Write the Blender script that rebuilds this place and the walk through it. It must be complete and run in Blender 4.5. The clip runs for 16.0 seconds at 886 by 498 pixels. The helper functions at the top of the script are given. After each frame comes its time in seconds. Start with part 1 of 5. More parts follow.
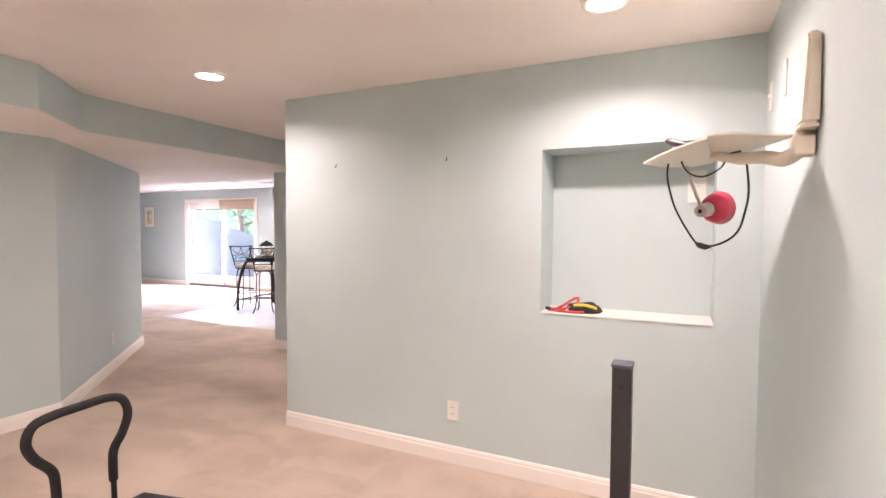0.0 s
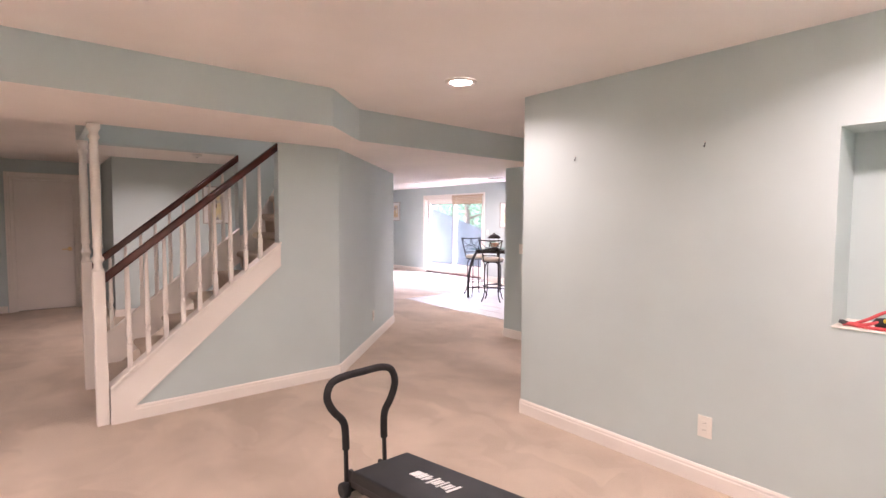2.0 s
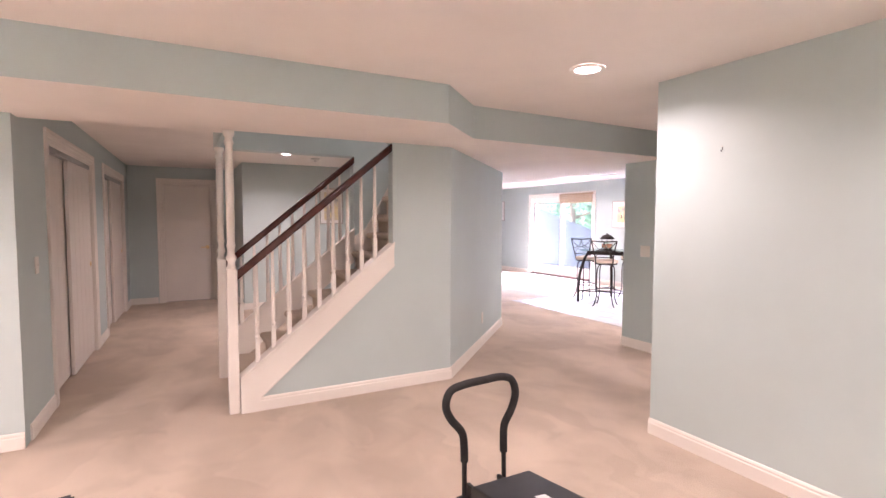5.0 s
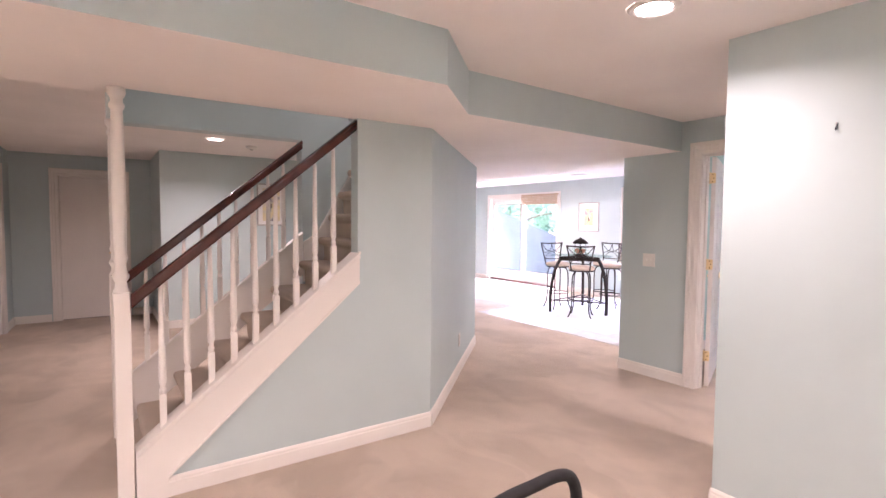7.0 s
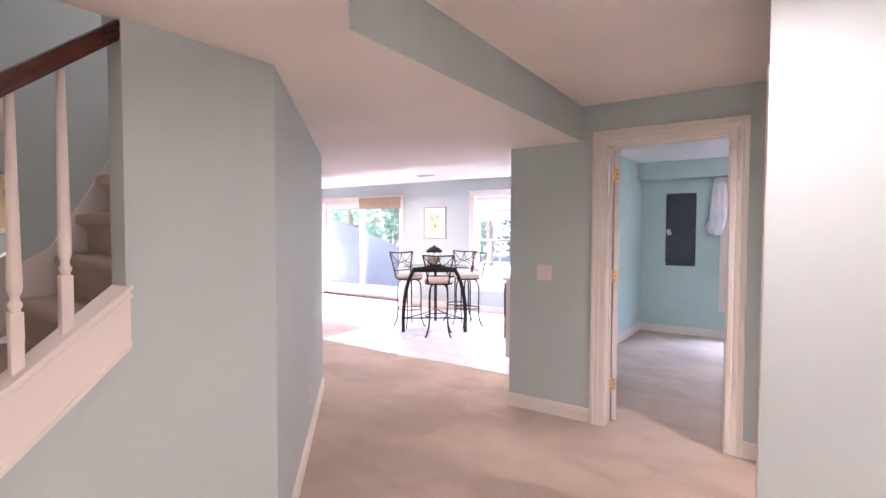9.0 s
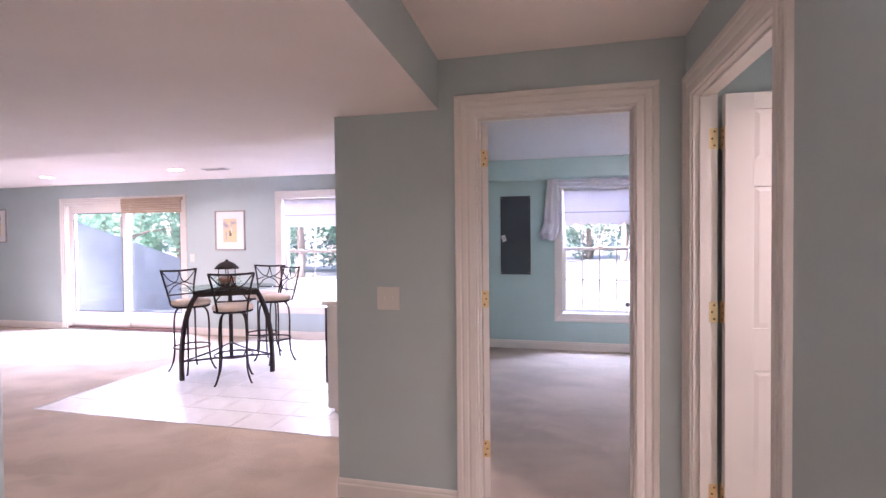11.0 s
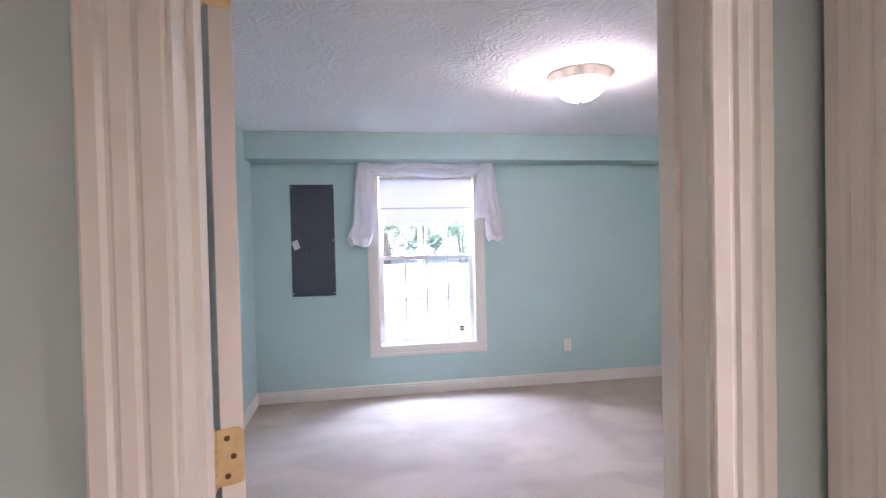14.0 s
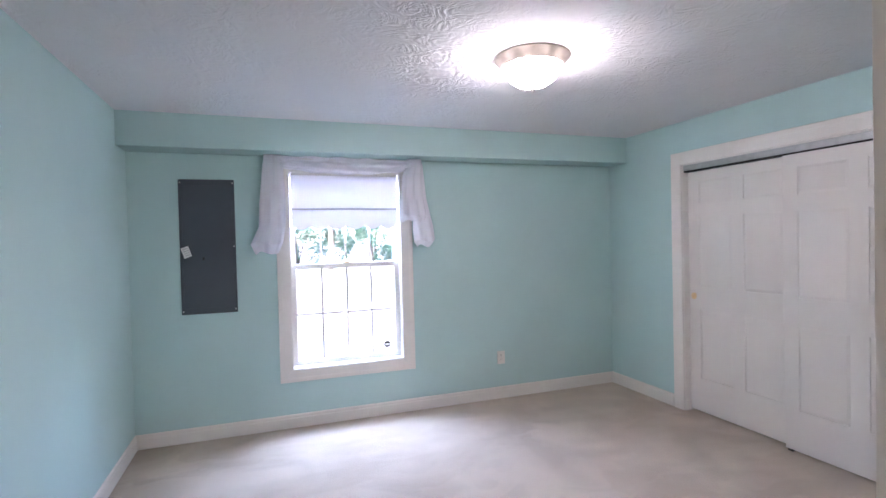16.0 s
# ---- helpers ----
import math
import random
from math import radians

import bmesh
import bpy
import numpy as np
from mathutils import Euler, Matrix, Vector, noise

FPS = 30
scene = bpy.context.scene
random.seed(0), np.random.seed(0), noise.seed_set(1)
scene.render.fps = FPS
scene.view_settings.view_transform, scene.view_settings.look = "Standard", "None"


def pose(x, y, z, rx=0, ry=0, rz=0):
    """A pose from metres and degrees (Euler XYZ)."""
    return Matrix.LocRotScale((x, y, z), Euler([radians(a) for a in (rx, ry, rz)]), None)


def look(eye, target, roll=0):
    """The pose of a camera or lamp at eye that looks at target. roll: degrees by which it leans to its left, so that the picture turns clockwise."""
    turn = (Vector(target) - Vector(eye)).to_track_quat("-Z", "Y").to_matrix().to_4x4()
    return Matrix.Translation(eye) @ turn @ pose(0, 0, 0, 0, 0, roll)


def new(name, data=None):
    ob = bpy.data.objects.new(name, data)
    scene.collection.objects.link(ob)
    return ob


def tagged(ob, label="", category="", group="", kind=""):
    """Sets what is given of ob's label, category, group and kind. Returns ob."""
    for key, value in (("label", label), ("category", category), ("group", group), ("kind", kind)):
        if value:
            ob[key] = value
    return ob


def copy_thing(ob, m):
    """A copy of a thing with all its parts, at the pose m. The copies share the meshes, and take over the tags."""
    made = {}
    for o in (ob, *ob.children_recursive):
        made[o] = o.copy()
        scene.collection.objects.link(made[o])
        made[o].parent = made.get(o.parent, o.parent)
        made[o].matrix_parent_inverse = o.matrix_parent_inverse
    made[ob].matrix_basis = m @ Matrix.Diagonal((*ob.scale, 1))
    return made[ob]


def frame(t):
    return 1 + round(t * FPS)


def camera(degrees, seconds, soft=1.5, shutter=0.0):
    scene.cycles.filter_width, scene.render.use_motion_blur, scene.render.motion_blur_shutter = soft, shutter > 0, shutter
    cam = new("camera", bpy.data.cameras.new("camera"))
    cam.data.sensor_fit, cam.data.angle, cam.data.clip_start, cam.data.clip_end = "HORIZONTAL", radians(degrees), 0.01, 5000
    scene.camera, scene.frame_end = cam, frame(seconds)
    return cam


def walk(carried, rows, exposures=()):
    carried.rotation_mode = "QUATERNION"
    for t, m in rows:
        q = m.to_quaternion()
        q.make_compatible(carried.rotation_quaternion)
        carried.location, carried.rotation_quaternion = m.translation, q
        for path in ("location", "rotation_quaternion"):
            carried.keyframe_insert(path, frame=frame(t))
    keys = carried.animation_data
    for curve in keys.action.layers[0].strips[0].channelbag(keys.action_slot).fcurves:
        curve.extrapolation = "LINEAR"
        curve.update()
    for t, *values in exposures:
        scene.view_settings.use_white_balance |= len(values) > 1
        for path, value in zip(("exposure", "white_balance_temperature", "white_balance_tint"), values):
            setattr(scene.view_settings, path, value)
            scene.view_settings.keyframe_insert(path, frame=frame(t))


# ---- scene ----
cam = camera(83.3, 16.0)
PATH = [
    (0, (0.04, 0.106, 1.427), (-0.831, 1.904, 1.347), 0.3),
    (0.5, (0.011, 0.092, 1.429), (-1.052, 1.784, 1.339), 0.4),
    (1, (-0.017, 0.072, 1.434), (-1.263, 1.634, 1.334), 0.3),
    (1.5, (-0.044, 0.056, 1.436), (-1.45, 1.475, 1.329), 0.3),
    (2, (-0.07, 0.034, 1.437), (-1.609, 1.305, 1.323), 0.3),
    (2.5, (-0.081, 0.017, 1.437), (-1.725, 1.15, 1.32), 0.2),
    (3, (-0.091, 0.005, 1.436), (-1.801, 1.036, 1.317), 0.2),
    (3.5, (-0.096, -0.001, 1.435), (-1.845, 0.961, 1.316), 0.1),
    (4, (-0.097, 0.0, 1.433), (-1.863, 0.933, 1.317), 0.1),
    (6.5, (-0.987, 0.208, 1.445), (-2.703, 1.229, 1.329), 0.4),
    (7, (-1.281, 0.298, 1.442), (-2.926, 1.431, 1.333), 0.5),
    (7.5, (-1.563, 0.424, 1.438), (-3.12, 1.676, 1.336), 0.5),
    (8, (-1.87, 0.588, 1.443), (-3.327, 1.955, 1.35), 0.5),
    (8.5, (-2.181, 0.736, 1.43), (-3.508, 2.23, 1.346), 0.4),
    (9, (-2.455, 0.931, 1.422), (-3.605, 2.566, 1.348), 0.2),
    (9.5, (-2.668, 1.161, 1.416), (-3.655, 2.9, 1.353), -0.0),
    (12, (-3.246, 2.709, 1.419), (-3.421, 4.7, 1.377), -0.9),
    (12.5, (-3.267, 3.042, 1.435), (-3.319, 5.041, 1.391), -1.1),
    (13, (-3.29, 3.351, 1.43), (-3.21, 5.349, 1.388), -1.3),
    (13.5, (-3.311, 3.606, 1.452), (-3.096, 5.594, 1.409), -0.9),
    (14, (-3.32, 3.853, 1.424), (-2.991, 5.826, 1.388), -1.3),
    (14.5, (-3.319, 4.053, 1.431), (-2.908, 6.01, 1.4), -1.3),
    (15, (-3.315, 4.178, 1.436), (-2.815, 6.114, 1.404), -1.4),
    (15.5, (-3.318, 4.292, 1.45), (-2.73, 6.203, 1.415), -1.4),
    (16, (-3.335, 4.362, 1.453), (-2.662, 6.245, 1.417), -1.4),
]
walk(cam, [(t, look(eye, target, roll)) for t, eye, target, roll in PATH],
     exposures=[(0.0, 3.05, 6250, 32), (1.0, 3.0, 6250, 33), (4.0, 3.22, 6250, 36), (7.0, 3.32, 6050, 36), (8.5, 3.27, 6050, 37), (9.5, 3.05, 6050, 40), (12.0, 2.74, 6000, 42), (13.0, 3.08, 6000, 37), (14.5, 3.14, 5900, 31), (16.0, 3.04, 5800, 29)])

# ---- world, sun and large lights ----
world = bpy.data.worlds.new("World")
scene.world = world
world.use_nodes = True
wn, wl = world.node_tree.nodes, world.node_tree.links
sky = wn.new("ShaderNodeTexSky")
sky.sky_type = "NISHITA"
sky.sun_disc = False
sky.sun_elevation, sky.sun_rotation = radians(39), radians(203)
wl.new(sky.outputs[0], wn["Background"].inputs[0])
wn["Background"].inputs[1].default_value = 0.11

sun = new("sun", bpy.data.lights.new("sun", "SUN"))
sun.data.energy, sun.data.angle, sun.data.color = 5.0, radians(0.6), (1.0, 0.95, 0.88)
sun.matrix_basis = look((-9, -10, 10.5), (-4, 2.0, 0))


def area_lamp(name, m, sx, sy, watts, color, spread=180, shape="RECTANGLE"):
    ob = new(name, bpy.data.lights.new(name, "AREA"))
    ob.data.shape, ob.data.size, ob.data.size_y = shape, sx, sy
    ob.data.energy, ob.data.color, ob.data.spread = watts, color, radians(spread)
    ob.matrix_basis = m
    return ob


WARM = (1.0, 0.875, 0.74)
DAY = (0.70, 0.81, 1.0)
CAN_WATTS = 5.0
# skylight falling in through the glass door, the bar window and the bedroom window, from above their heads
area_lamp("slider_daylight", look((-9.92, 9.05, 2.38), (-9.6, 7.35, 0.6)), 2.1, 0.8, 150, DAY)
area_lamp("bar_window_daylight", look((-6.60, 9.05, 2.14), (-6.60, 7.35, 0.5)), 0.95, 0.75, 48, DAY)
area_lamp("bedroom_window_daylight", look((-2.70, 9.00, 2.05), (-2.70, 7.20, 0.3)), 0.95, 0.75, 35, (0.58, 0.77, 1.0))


# ---- materials ----
def material(name, rough=0.6, metal=0.0):
    m = bpy.data.materials.new(name)
    m.use_nodes = True
    b = m.node_tree.nodes["Principled BSDF"]
    b.inputs["Roughness"].default_value = rough
    b.inputs["Metallic"].default_value = metal
    return m, m.node_tree.nodes, m.node_tree.links, b


def textured(name, c1, c2, scale=3.0, fine=180.0, bump=0.1, dist=0.002, rough=0.6, metal=0.0, detail=4.0, stretch=None, spec=0.5, rough_var=0.0):
    """Two colours mixed by large noise, with fine relief by small noise."""
    m, n, l, b = material(name, rough, metal)
    tc = n.new("ShaderNodeTexCoord")
    src = tc.outputs["Object"]
    if stretch:
        mp = n.new("ShaderNodeMapping")
        mp.inputs["Scale"].default_value = stretch
        l.new(src, mp.inputs[0])
        src = mp.outputs[0]
    big = n.new("ShaderNodeTexNoise")
    big.inputs["Scale"].default_value, big.inputs["Detail"].default_value = scale, detail
    l.new(src, big.inputs["Vector"])
    ramp = n.new("ShaderNodeValToRGB")
    ramp.color_ramp.elements[0].position, ramp.color_ramp.elements[1].position = 0.3, 0.7
    ramp.color_ramp.elements[0].color, ramp.color_ramp.elements[1].color = (*c1, 1), (*c2, 1)
    l.new(big.outputs["Fac"], ramp.inputs[0])
    l.new(ramp.outputs[0], b.inputs["Base Color"])
    small = n.new("ShaderNodeTexNoise")
    small.inputs["Scale"].default_value, small.inputs["Detail"].default_value = fine, 3.0
    l.new(src, small.inputs["Vector"])
    bp = n.new("ShaderNodeBump")
    bp.inputs["Strength"].default_value, bp.inputs["Distance"].default_value = bump, dist
    l.new(small.outputs["Fac"], bp.inputs["Height"])
    l.new(bp.outputs[0], b.inputs["Normal"])
    b.inputs["Specular IOR Level"].default_value = spec
    if rough_var:
        rr = n.new("ShaderNodeMapRange")
        rr.inputs["To Min"].default_value, rr.inputs["To Max"].default_value = rough - rough_var, rough + rough_var
        l.new(big.outputs["Fac"], rr.inputs[0])
        l.new(rr.outputs[0], b.inputs["Roughness"])
    return m


def near(c, k):
    return tuple(min(1.0, v * k) for v in c)


def paint(name, c, rough=0.55, bump=0.12):
    return textured(name, near(c, 0.965), near(c, 1.03), 1.7, 260.0, bump, 0.0015, rough, spec=0.35, rough_var=0.06)


SAGE = paint("sage_wall_paint", (0.51, 0.60, 0.59))
AQUA = paint("aqua_wall_paint", (0.485, 0.665, 0.635))
CEIL = paint("ceiling_paint", (0.845, 0.795, 0.755), 0.8, 0.2)
WHITE = paint("white_trim_paint", (0.82, 0.775, 0.715), 0.42, 0.0)
DOORWHITE = paint("white_door_paint", (0.80, 0.75, 0.695), 0.42, 0.03)
PLASTIC = paint("white_plastic", (0.78, 0.76, 0.70), 0.35, 0.02)
IVORY = paint("ivory_plastic", (0.76, 0.70, 0.58), 0.4, 0.02)
BLACK = textured("black_steel", (0.012, 0.011, 0.011), (0.022, 0.02, 0.02), 6, 300, 0.05, 0.001, 0.38)
IRON = textured("bronzed_iron", (0.018, 0.014, 0.012), (0.04, 0.03, 0.026), 14, 160, 0.25, 0.002, 0.45, 0.6)
VINYL = textured("black_vinyl", (0.012, 0.013, 0.015), (0.024, 0.025, 0.028), 9, 420, 0.3, 0.001, 0.5)
FOAM = textured("black_foam_grip", (0.012, 0.011, 0.011), (0.025, 0.023, 0.022), 20, 500, 0.5, 0.001, 0.8)
RUBBER = textured("black_rubber", (0.014, 0.014, 0.014), (0.03, 0.03, 0.03), 12, 200, 0.3, 0.002, 0.7)
LETTER = textured("white_print", (0.72, 0.72, 0.70), (0.80, 0.80, 0.78), 30, 300, 0.05, 0.001, 0.5)
BRASS = textured("brass", (0.80, 0.60, 0.32), (0.88, 0.70, 0.42), 40, 300, 0.06, 0.001, 0.42, 1.0)
SCREW = textured("dark_brass_screw", (0.16, 0.09, 0.035), (0.24, 0.14, 0.06), 40, 300, 0.06, 0.001, 0.4, 1.0)
STEEL = textured("brushed_steel", (0.55, 0.54, 0.52), (0.66, 0.65, 0.62), 40, 300, 0.06, 0.001, 0.3, 1.0)
MAHOG = textured("dark_stained_wood", (0.055, 0.015, 0.012), (0.105, 0.03, 0.022), 5, 60, 0.06, 0.002, 0.26, stretch=(14, 2, 2), spec=0.6)
CUSHION = textured("beige_seat_cloth", (0.50, 0.40, 0.31), (0.58, 0.48, 0.38), 12, 500, 0.4, 0.002, 0.85)
PANEL = textured("grey_enamel_steel", (0.055, 0.066, 0.078), (0.07, 0.083, 0.096), 3, 250, 0.08, 0.001, 0.45)
TRACK = textured("aluminium_track", (0.45, 0.45, 0.44), (0.55, 0.55, 0.54), 20, 200, 0.05, 0.001, 0.4, 0.9)
# near-black that stands in for the shade inside slots, holes and gaps
DARK = textured("gap_shade", (0.02, 0.018, 0.016), (0.03, 0.028, 0.025), 10, 200, 0.1, 0.001, 0.9)
TILE = textured("white_floor_tile", (0.70, 0.69, 0.68), (0.79, 0.785, 0.78), 5, 90, 0.05, 0.001, 0.22, rough_var=0.06)
GROUT = textured("grey_grout", (0.40, 0.39, 0.38), (0.50, 0.49, 0.47), 18, 240, 0.4, 0.002, 0.9)
RED = textured("red_plastic", (0.55, 0.03, 0.075), (0.62, 0.05, 0.10), 20, 200, 0.05, 0.001, 0.35)
GREYP = textured("grey_plastic", (0.45, 0.43, 0.40), (0.55, 0.53, 0.50), 20, 200, 0.05, 0.001, 0.4)
YELLOW = textured("yellow_cloth", (0.72, 0.52, 0.04), (0.80, 0.62, 0.08), 30, 400, 0.3, 0.001, 0.8)
REDCLOTH = textured("red_webbing", (0.55, 0.05, 0.05), (0.68, 0.12, 0.12), 30, 400, 0.4, 0.001, 0.75)
BLACKCLOTH = textured("black_cloth", (0.015, 0.015, 0.014), (0.035, 0.034, 0.032), 25, 400, 0.5, 0.002, 0.85)
PAPER = textured("cream_mat_board", (0.80, 0.79, 0.76), (0.85, 0.84, 0.81), 4, 300, 0.1, 0.001, 0.8)
FRAMEW = textured("pale_gilt_frame", (0.34, 0.32, 0.29), (0.46, 0.43, 0.39), 14, 160, 0.15, 0.001, 0.4)
WOVEN = textured("woven_tan_shade", (0.42, 0.30, 0.20), (0.60, 0.47, 0.34), 60, 300, 0.5, 0.003, 0.8, stretch=(0.3, 1, 6))
GRANITE = textured("black_countertop", (0.015, 0.015, 0.016), (0.05, 0.05, 0.05), 90, 300, 0.02, 0.001, 0.15)
CONCRETE = textured("concrete", (0.205, 0.205, 0.195), (0.27, 0.27, 0.255), 3, 60, 0.4, 0.004, 0.85)
GRAVEL = textured("pale_gravel", (0.25, 0.25, 0.24), (0.32, 0.32, 0.305), 2.0, 60, 0.8, 0.02, 0.9)
LEAF = textured("leaf", (0.14, 0.25, 0.18), (0.23, 0.37, 0.28), 1.2, 40, 0.2, 0.01, 0.6)
_n, _l = LEAF.node_tree.nodes, LEAF.node_tree.links
_t, _m = _n.new("ShaderNodeBsdfTranslucent"), _n.new("ShaderNodeMixShader")
_t.inputs[0].default_value, _m.inputs[0].default_value = (0.34, 0.54, 0.42, 1), 0.55
_l.new(_n["Principled BSDF"].outputs[0], _m.inputs[1])
_l.new(_t.outputs[0], _m.inputs[2])
_l.new(_m.outputs[0], _n["Material Output"].inputs[0])
BARK = textured("bark", (0.17, 0.14, 0.115), (0.26, 0.22, 0.18), 6, 40, 0.9, 0.02, 0.9, stretch=(3, 3, 0.6))


def carpet_material():
    m, n, l, b = material("beige_cut_pile_carpet", 0.95)
    tc = n.new("ShaderNodeTexCoord")
    # broad brushed marks left by vacuuming
    warp = n.new("ShaderNodeTexNoise")
    warp.inputs["Scale"].default_value, warp.inputs["Detail"].default_value, warp.inputs["Distortion"].default_value = 2.2, 2.0, 0.6
    l.new(tc.outputs["Object"], warp.inputs["Vector"])
    streak = n.new("ShaderNodeTexNoise")
    mp = n.new("ShaderNodeMapping")
    mp.inputs["Rotation"].default_value, mp.inputs["Scale"].default_value = (0, 0, radians(35)), (0.9, 1.7, 1)
    l.new(tc.outputs["Object"], mp.inputs[0])
    l.new(mp.outputs[0], streak.inputs["Vector"])
    streak.inputs["Scale"].default_value, streak.inputs["Detail"].default_value, streak.inputs["Distortion"].default_value = 1.3, 1.5, 0.5
    add = n.new("ShaderNodeMath")
    add.operation = "ADD"
    l.new(warp.outputs["Fac"], add.inputs[0])
    l.new(streak.outputs["Fac"], add.inputs[1])
    ramp = n.new("ShaderNodeValToRGB")
    e = ramp.color_ramp.elements
    e[0].position, e[1].position = 0.40, 0.60
    e[0].color, e[1].color = (0.485, 0.393, 0.302, 1), (0.61, 0.50, 0.392, 1)
    half = n.new("ShaderNodeMath")
    half.operation = "MULTIPLY"
    half.inputs[1].default_value = 0.5
    l.new(add.outputs[0], half.inputs[0])
    # strokes of brushed pile, each lying its own way
    lay = n.new("ShaderNodeMapping")
    lay.inputs["Rotation"].default_value, lay.inputs["Scale"].default_value = (0, 0, radians(-28)), (1.1, 3.6, 1)
    bend = n.new("ShaderNodeVectorMath")
    bend.operation = "MULTIPLY_ADD"
    bend.inputs[1].default_value = (0.9, 0.9, 0)
    l.new(warp.outputs["Color"], bend.inputs[0])
    l.new(tc.outputs["Object"], bend.inputs[2])
    l.new(bend.outputs[0], lay.inputs[0])
    stroke = n.new("ShaderNodeTexVoronoi")
    stroke.inputs["Scale"].default_value = 1.5
    l.new(lay.outputs[0], stroke.inputs["Vector"])
    shade = n.new("ShaderNodeMath")
    shade.operation = "MULTIPLY_ADD"
    shade.inputs[1].default_value = 0.11
    l.new(stroke.outputs["Color"], shade.inputs[0])
    soften = n.new("ShaderNodeMath")
    soften.operation = "ADD"
    soften.inputs[1].default_value = -0.055
    l.new(half.outputs[0], soften.inputs[0])
    l.new(soften.outputs[0], shade.inputs[2])
    l.new(shade.outputs[0], ramp.inputs[0])
    pile = n.new("ShaderNodeTexNoise")
    pile.inputs["Scale"].default_value, pile.inputs["Detail"].default_value = 330.0, 4.0
    l.new(tc.outputs["Object"], pile.inputs["Vector"])
    fleck = n.new("ShaderNodeMix")
    fleck.data_type, fleck.blend_type = "RGBA", "MULTIPLY"
    fleck.inputs["Factor"].default_value = 0.5
    pr = n.new("ShaderNodeMapRange")
    pr.inputs["To Min"].default_value, pr.inputs["To Max"].default_value = 0.7, 1.25
    l.new(pile.outputs["Fac"], pr.inputs[0])
    l.new(ramp.outputs[0], fleck.inputs["A"])
    l.new(pr.outputs[0], fleck.inputs["B"])
    l.new(fleck.outputs["Result"], b.inputs["Base Color"])
    bp = n.new("ShaderNodeBump")
    bp.inputs["Strength"].default_value, bp.inputs["Distance"].default_value = 0.8, 0.007
    l.new(pile.outputs["Fac"], bp.inputs["Height"])
    l.new(bp.outputs[0], b.inputs["Normal"])
    b.inputs["Specular IOR Level"].default_value = 0.1
    b.inputs["Sheen Weight"].default_value = 0.15
    return m


def stomp_ceiling_material():
    """Stomp-brush plaster: clumps of radiating ridges."""
    m, n, l, b = material("stomped_plaster_ceiling", 0.8)
    b.inputs["Base Color"].default_value = (0.74, 0.735, 0.74, 1)
    tc = n.new("ShaderNodeTexCoord")
    vor = n.new("ShaderNodeTexVoronoi")
    vor.inputs["Scale"].default_value = 3.4
    l.new(tc.outputs["Object"], vor.inputs["Vector"])
    wave = n.new("ShaderNodeTexNoise")
    wave.inputs["Scale"].default_value, wave.inputs["Detail"].default_value, wave.inputs["Distortion"].default_value = 7, 2.5, 5.0
    l.new(tc.outputs["Object"], wave.inputs["Vector"])
    mul = n.new("ShaderNodeMath")
    mul.operation = "MULTIPLY"
    l.new(vor.outputs["Distance"], mul.inputs[0])
    l.new(wave.outputs["Fac"], mul.inputs[1])
    bp = n.new("ShaderNodeBump")
    bp.inputs["Strength"].default_value, bp.inputs["Distance"].default_value = 0.85, 0.02
    l.new(mul.outputs[0], bp.inputs["Height"])
    l.new(bp.outputs[0], b.inputs["Normal"])
    return m


def glass_material(name, tint=(1, 1, 1), rough=0.0):
    m, n, l, b = material(name, rough)
    glossy = n.new("ShaderNodeBsdfGlossy")
    glossy.inputs["Roughness"].default_value = 0.02
    clear = n.new("ShaderNodeBsdfTransparent")
    clear.inputs[0].default_value = (*tint, 1)
    mix = n.new("ShaderNodeMixShader")
    mix.inputs[0].default_value = 0.05
    l.new(clear.outputs[0], mix.inputs[1])
    l.new(glossy.outputs[0], mix.inputs[2])
    l.new(mix.outputs[0], n["Material Output"].inputs[0])
    return m


def glow_material(name, color, strength):
    m, n, l, b = material(name, 0.4)
    b.inputs["Base Color"].default_value = (0.9, 0.88, 0.84, 1)
    b.inputs["Emission Color"].default_value = (*color, 1)
    b.inputs["Emission Strength"].default_value = strength
    return m


def sheer_material(name, through_part):
    m, n, l, b = material(name, 0.9)
    b.inputs["Base Color"].default_value = (0.90, 0.88, 0.90, 1)
    tl = n.new("ShaderNodeBsdfTranslucent")
    tl.inputs[0].default_value = (0.88, 0.86, 0.90, 1)
    mix = n.new("ShaderNodeMixShader")
    mix.inputs[0].default_value = through_part
    l.new(b.outputs[0], mix.inputs[1])
    l.new(tl.outputs[0], mix.inputs[2])
    l.new(mix.outputs[0], n["Material Output"].inputs[0])
    return m


def art_material(name, cols, scale=7.0):
    """A loose watercolour: patches of a few colours."""
    m, n, l, b = material(name, 0.7)
    tc = n.new("ShaderNodeTexCoord")
    nz = n.new("ShaderNodeTexNoise")
    nz.inputs["Scale"].default_value, nz.inputs["Detail"].default_value, nz.inputs["Distortion"].default_value = scale, 5, 0.6
    l.new(tc.outputs["Object"], nz.inputs["Vector"])
    ramp = n.new("ShaderNodeValToRGB")
    e = ramp.color_ramp.elements
    while len(e) < len(cols):
        e.new(0.5)
    for i, c in enumerate(cols):
        e[i].position, e[i].color = 0.3 + 0.4 * i / (len(cols) - 1), (*c, 1)
    l.new(nz.outputs["Fac"], ramp.inputs[0])
    l.new(ramp.outputs[0], b.inputs["Base Color"])
    return m


